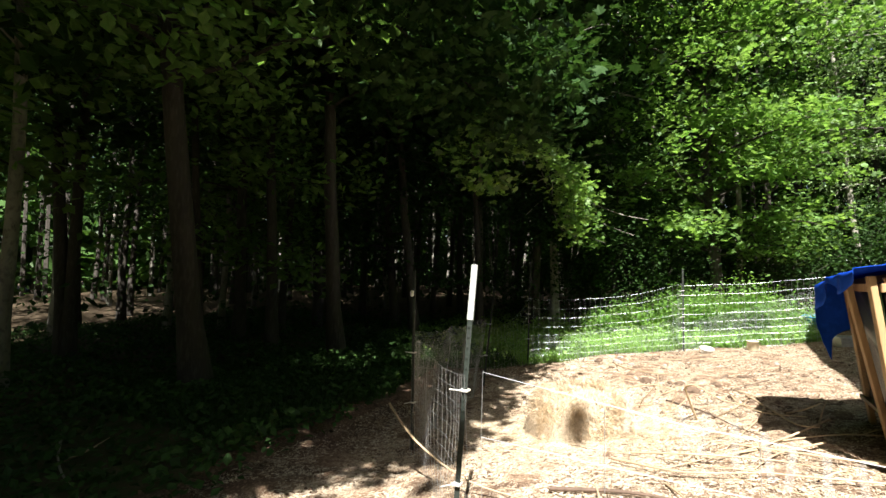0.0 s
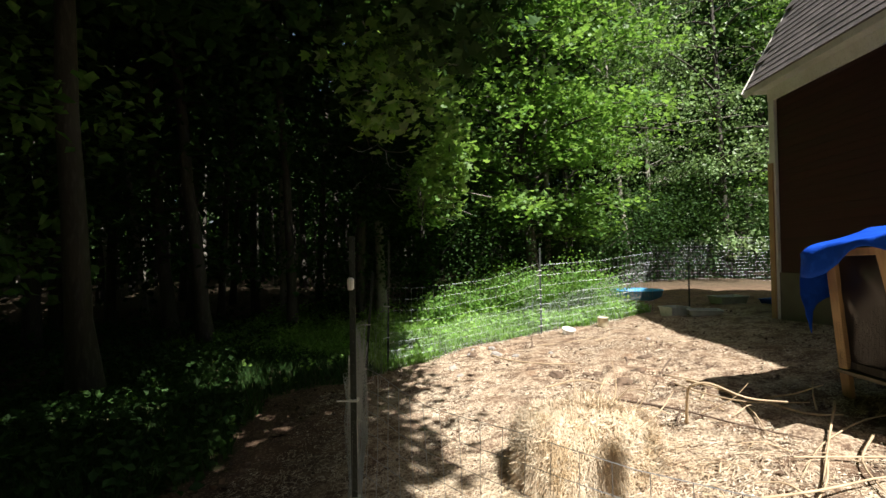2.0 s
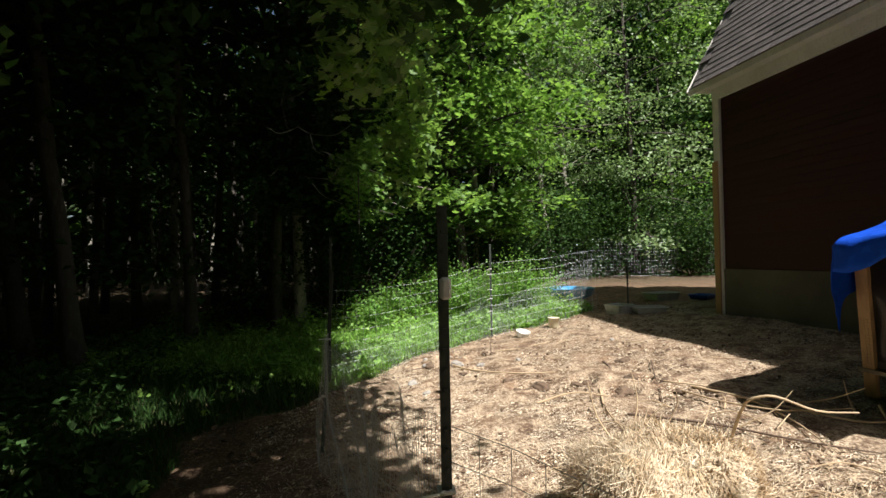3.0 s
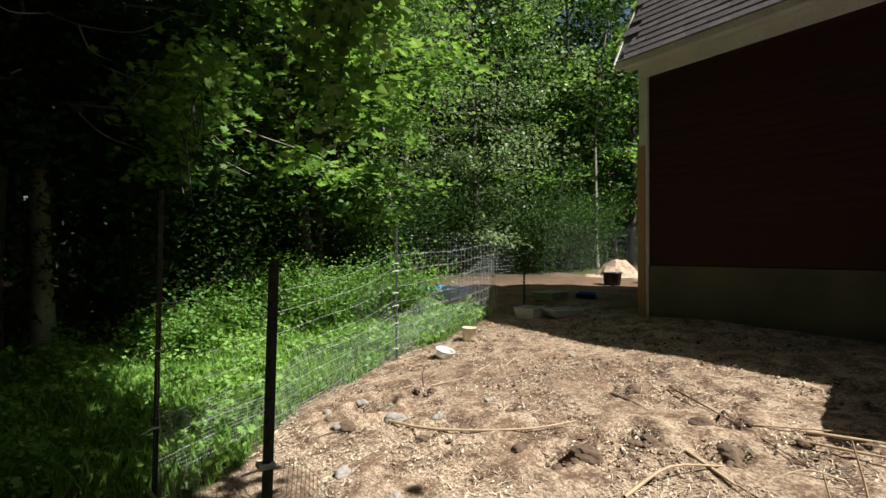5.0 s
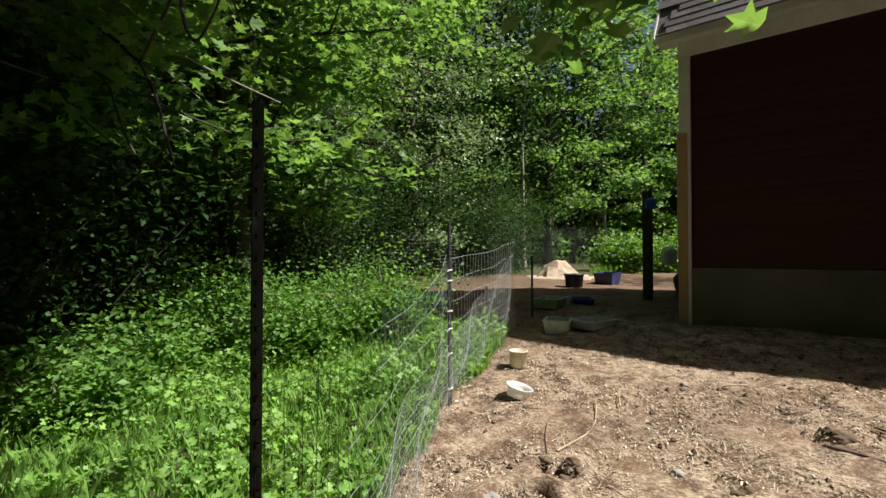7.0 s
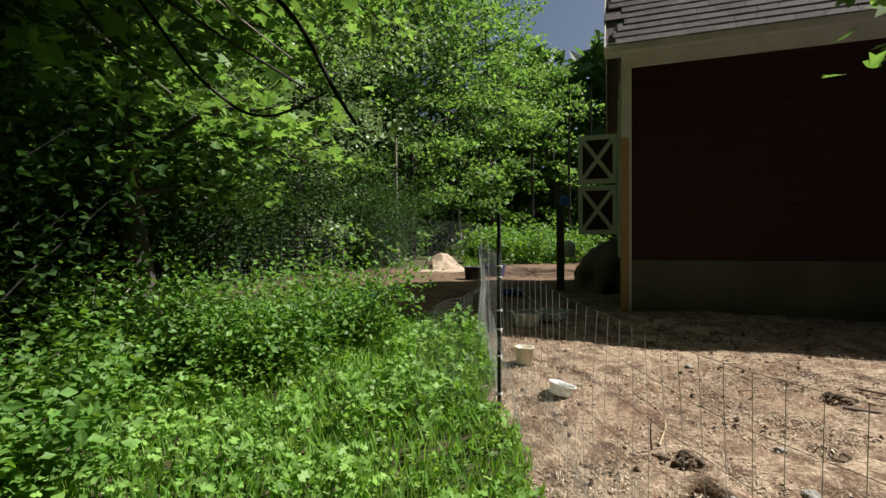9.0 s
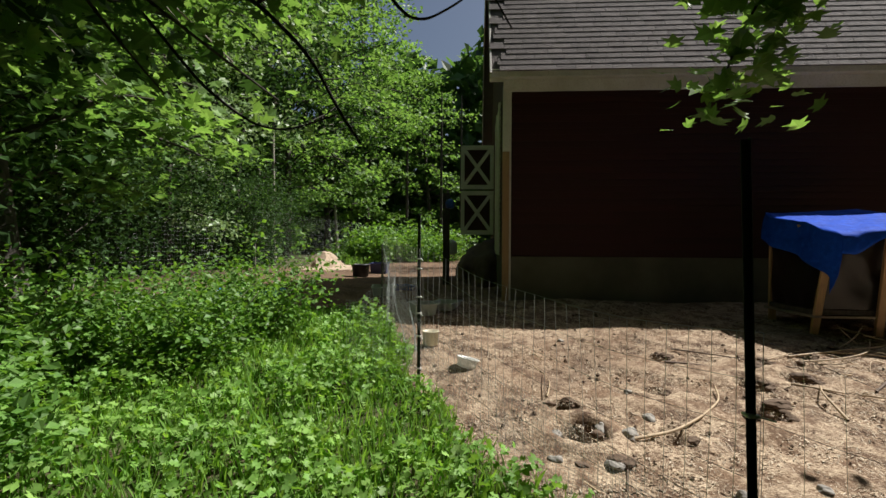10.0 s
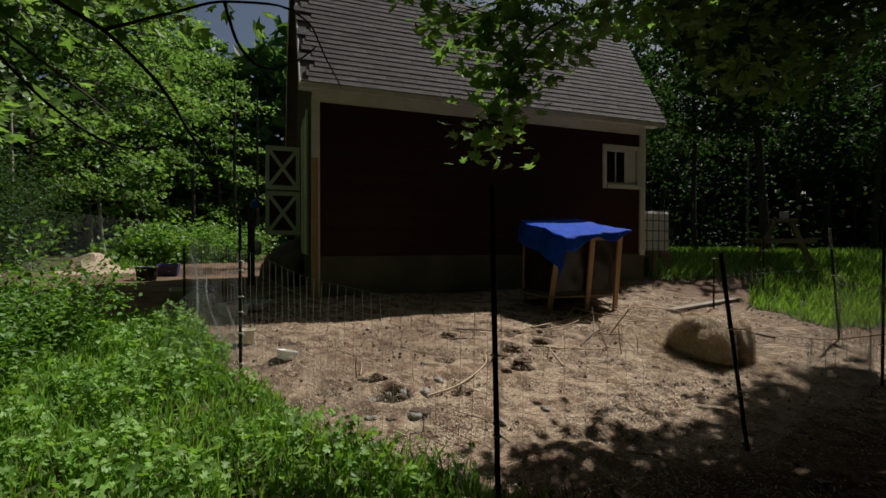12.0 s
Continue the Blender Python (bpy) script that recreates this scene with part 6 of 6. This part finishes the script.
dish_tub(1.45, 10.35, .2, .16, .16, 20, "pale grey plastic tub standing on the shaded soil", GREY_TUB)
dish_tub(1.85, 10.05, .26, .18, .1, -15, "low pale grey litter tray on the shaded soil", GREY_TUB)
dish_tub(2.9, 11.2, .3, .2, .14, 10, "pale grey plastic tub standing on the shaded soil", GREY_TUB)
dish_tub(3.7, 11.0, .22, .18, .08, 30, "shallow bluish plastic tray on the soil", BLUE_PLASTIC)
dish_tub(8.6, 12.4, .45, .25, .3, 5, "dark blue plastic tub at the sunlit yard's edge", material("dark_blue_plastic", (0.03, 0.04, 0.14), (0.03, 0.03, 0.1), 5, 0.5))

bm = revolve([(.05, 0), (.095, .012), (.10, .07), (.112, .10), (.118, .10), (.118, .094), (.105, .075), (.09, .03), (.02, .022)])
bowl = part("water_bowl", bm, WHITE_PLASTIC, smooth_=True)
tagged(set_on(bowl, -0.64, 9.7, 30, 14, -.005), "small white plastic bowl tipped on the soil", "bowl")
bm = revolve([(.075, 0), (.088, .02), (.092, .16), (.1, .16), (.1, .17), (.088, .17), (.083, .03), (.02, .015)])
bk = part("bucket", bm, material("old_white_plastic", (0.62, 0.57, 0.42), (0.5, 0.45, 0.32), 5, 0.5), smooth_=True)
tagged(set_on(bk, 0.08, 10.12), "small yellowed white plastic bucket on the soil", "bucket")
bm = revolve([(.17, 0), (.2, .02), (.23, .30), (.25, .30), (.25, .33), (.22, .33), (.19, .03), (.02, .02)])
bk = part("bucket", bm, BLACK_PLASTIC, smooth_=True)
tagged(set_on(bk, 6.76, 12.54), "black rubber bucket at the edge of the barn's shadow", "bucket")
bm = revolve([(.5, 0), (.56, .02), (.6, .2), (.63, .22), (.62, .23), (.57, .2), (.53, .04), (.05, .03)], 36)
pl = part("paddling_pool", bm, material("light_blue_plastic", (0.05, 0.3, 0.6), (0.04, 0.25, 0.5), 5, 0.4), smooth_=True)
tagged(set_on(pl, 1.8, 13.2), "shallow round light blue plastic pool on the soil", "pool")

bm = bmesh.new()
beam(bm, (0, 0, 0.03), (.66, -.12, 0.03), .1, .04, .004)
o = part("edging_board", bm, WOOD)
tagged(set_on(o, -0.78, 10.38), "weathered board lying along the grass edge", "board")
bm = bmesh.new()
beam(bm, (0, 0, gz(.25, 3.3) + .035), (.5, -2.3, gz(.75, 1.0) + .035), .15, .04, .004)
o = part("plank", bm, WOOD)
tagged(o, "grey weathered plank lying at the pen's end", "board")
o.matrix_basis = pose(.25, 3.3, 0)

# chip pile
bm = bmesh.new()
bmesh.ops.create_icosphere(bm, subdivisions=4, radius=1)
for v in bm.verts:
    c = v.co.copy()
    k = 1 + 0.3 * noise.noise(c * 1.7) + 0.16 * noise.noise(c * 5) + 0.06 * noise.noise(c * 14)
    r_ = math.hypot(c.x, c.y)
    v.co = Vector((c.x * 1.5 * k, c.y * 1.2 * k, max(-.1, (0.42 * math.exp(-(r_ * 2.3) ** 4) + 0.1 * (1 - r_) * (1 + noise.noise(c * 9))) * k if c.z > 0 else -.1)))
o = part("heap", bm, material("chip_heap", (0.42, 0.32, 0.23), (0.26, 0.19, 0.13), 6, 0.9, 0.9, 26, third=(0.6, 0.5, 0.38)))
tagged(set_on(o, 10.0, 14.6), "heap of pale wood chips at the yard's far side", "wood chip pile")
bm = bmesh.new()
bmesh.ops.create_icosphere(bm, subdivisions=4, radius=1)
for v in bm.verts:
    c = v.co.copy()
    k = 1 + 0.2 * noise.noise(c * 2) + 0.08 * noise.noise(c * 7)
    v.co = Vector((c.x * 2.0 * k, c.y * .75 * k, max(-.1, c.z * .95 * k)))
o = part("soil_mound", bm, SOIL, smooth_=True)
tagged(set_on(o, 6.4, 9.3), "dark mound of earth against the barn's gable wall", "soil mound")

# post with a blue cap, beside the gable
pump = thing("yard_post", (4.7, 10.2, gz(4.7, 10.2)), "dark weathered timber post with a blue plastic jug hung on it", "post")
bm = bmesh.new()
beam(bm, (0, 0, -.2), (0, 0, 1.95), .14, .14, .01)
part("timber", bm, BARK, pump)
bm = bmesh.new()
beam(bm, (.16, -.02, -.2), (.16, -.02, 2.05), .05, .05, .006)
part("upright", bm, WOOD, pump, "pale weathered narrow upright")
bm = revolve([(.06, 0), (.09, .03), (.1, .12), (.07, .18), (.03, .2)], 16)
o = part("jug", bm, BLUE_PLASTIC, pump, "blue plastic jug", True)
o.matrix_basis = pose(-.08, -.08, 1.62)
bm = revolve([(.08, 0), (.14, .04), (.15, .28), (.08, .34), (.04, .36)], 16)
o = part("water_jug", bm, WHITE_PLASTIC, smooth_=True)
tagged(o, "white plastic water jug on the dark mound", "jug")
o.matrix_basis = pose(5.9, 10.15, gz(5.9, 10.15) + .62)

# white caged water tank behind the barn's far corner
tank = thing("water_tank", (3.12, 1.2, 0.9), "white plastic water tank in a galvanised cage standing on a pallet", "water tank")
bm = bmesh.new()
box(bm, (-.5, -.58, .16), (.5, .58, 1.12), 0.06)
part("tank", bm, WHITE_PLASTIC, tank, "white translucent plastic tank")
for k in range(6):
    bm = bmesh.new()
    y = -.56 + 1.12 * k / 5
    beam(bm, (-.53, y, .15), (-.53, y, 1.16), .018, .018, .003)
    part("cage_bar", bm, BLACK_PLASTIC, tank)
    bm = bmesh.new()
    x = -.5 + 1.0 * k / 5
    beam(bm, (x, .61, .15), (x, .61, 1.16), .018, .018, .003)
    part("cage_bar", bm, BLACK_PLASTIC, tank)
for k in range(5):
    z = .17 + .24 * k
    for a, c in (((-.53, -.6, z), (-.53, .6, z)), ((-.53, .61, z), (.52, .61, z))):
        bm = bmesh.new()
        beam(bm, a, c, .018, .018, .003)
        part("cage_bar", bm, BLACK_PLASTIC, tank)
for k in range(3):
    bm = bmesh.new()
    box(bm, (-.55, -.6 + .52 * k, 0), (.55, -.44 + .52 * k, .14), .004)
    part("pallet_bearer", bm, WOOD, tank)


tank.scale = (0.8, 0.8, 1.0)
stand = thing("timber_stand", (3.12, 1.2, gz(3.12, 1.2)), "rough timber crib that carries the water tank", "stand")
for k in range(3):
    for s_ in (-.35, .35):
        zz = .9 - gz(3.12, 1.2)
        bm = bmesh.new()
        beam(bm, (s_, -.42 + .42 * k, -.1), (s_, -.42 + .42 * k, zz - .002), .12, .12, .005)
        part("block", bm, WOOD, stand)

# trestle bench with a box on it
bench = thing("trestle_bench", (2.62, -3.1, gz(2.62, -3.1)), "grey weathered picnic table standing in the grass", "picnic table", rz=-55)
for k in range(3):
    bm = bmesh.new()
    beam(bm, (-.8, -.2 + .2 * k, .74), (.8, -.2 + .2 * k, .74), .18, .035, .004)
    part("tabletop_board", bm, WOOD, bench)
for s_ in (-1, 1):
    bm = bmesh.new()
    beam(bm, (-.8, s_ * .62, .42), (.8, s_ * .62, .42), .22, .035, .004)
    part("seat", bm, WOOD, bench)
    for a in (-.55, .55):
        bm = bmesh.new()
        beam(bm, (a, s_ * .18, .72), (a, s_ * .58, -.03), .08, .04, .004, up=(1, 0, 0))
        part("leg", bm, WOOD, bench)
for a in (-.6, .6):
    bm = bmesh.new()
    beam(bm, (a, -.66, .38), (a, .66, .38), .04, .08, .004)
    part("cross_rail", bm, WOOD, bench)
bm = bmesh.new()
box(bm, (-.12, -.1, 0), (.12, .1, .2), 0.012)
o = part("storage_box", bm, GREY_TUB)
tagged(o, "pale grey box standing on the picnic table", "box")
o.matrix_basis = pose(2.35, -2.75, gz(2.62, -3.1) + 1.14, 0, 0, -55)
bench.scale = (1.05, 1.05, 1.5)
shingle_rows()
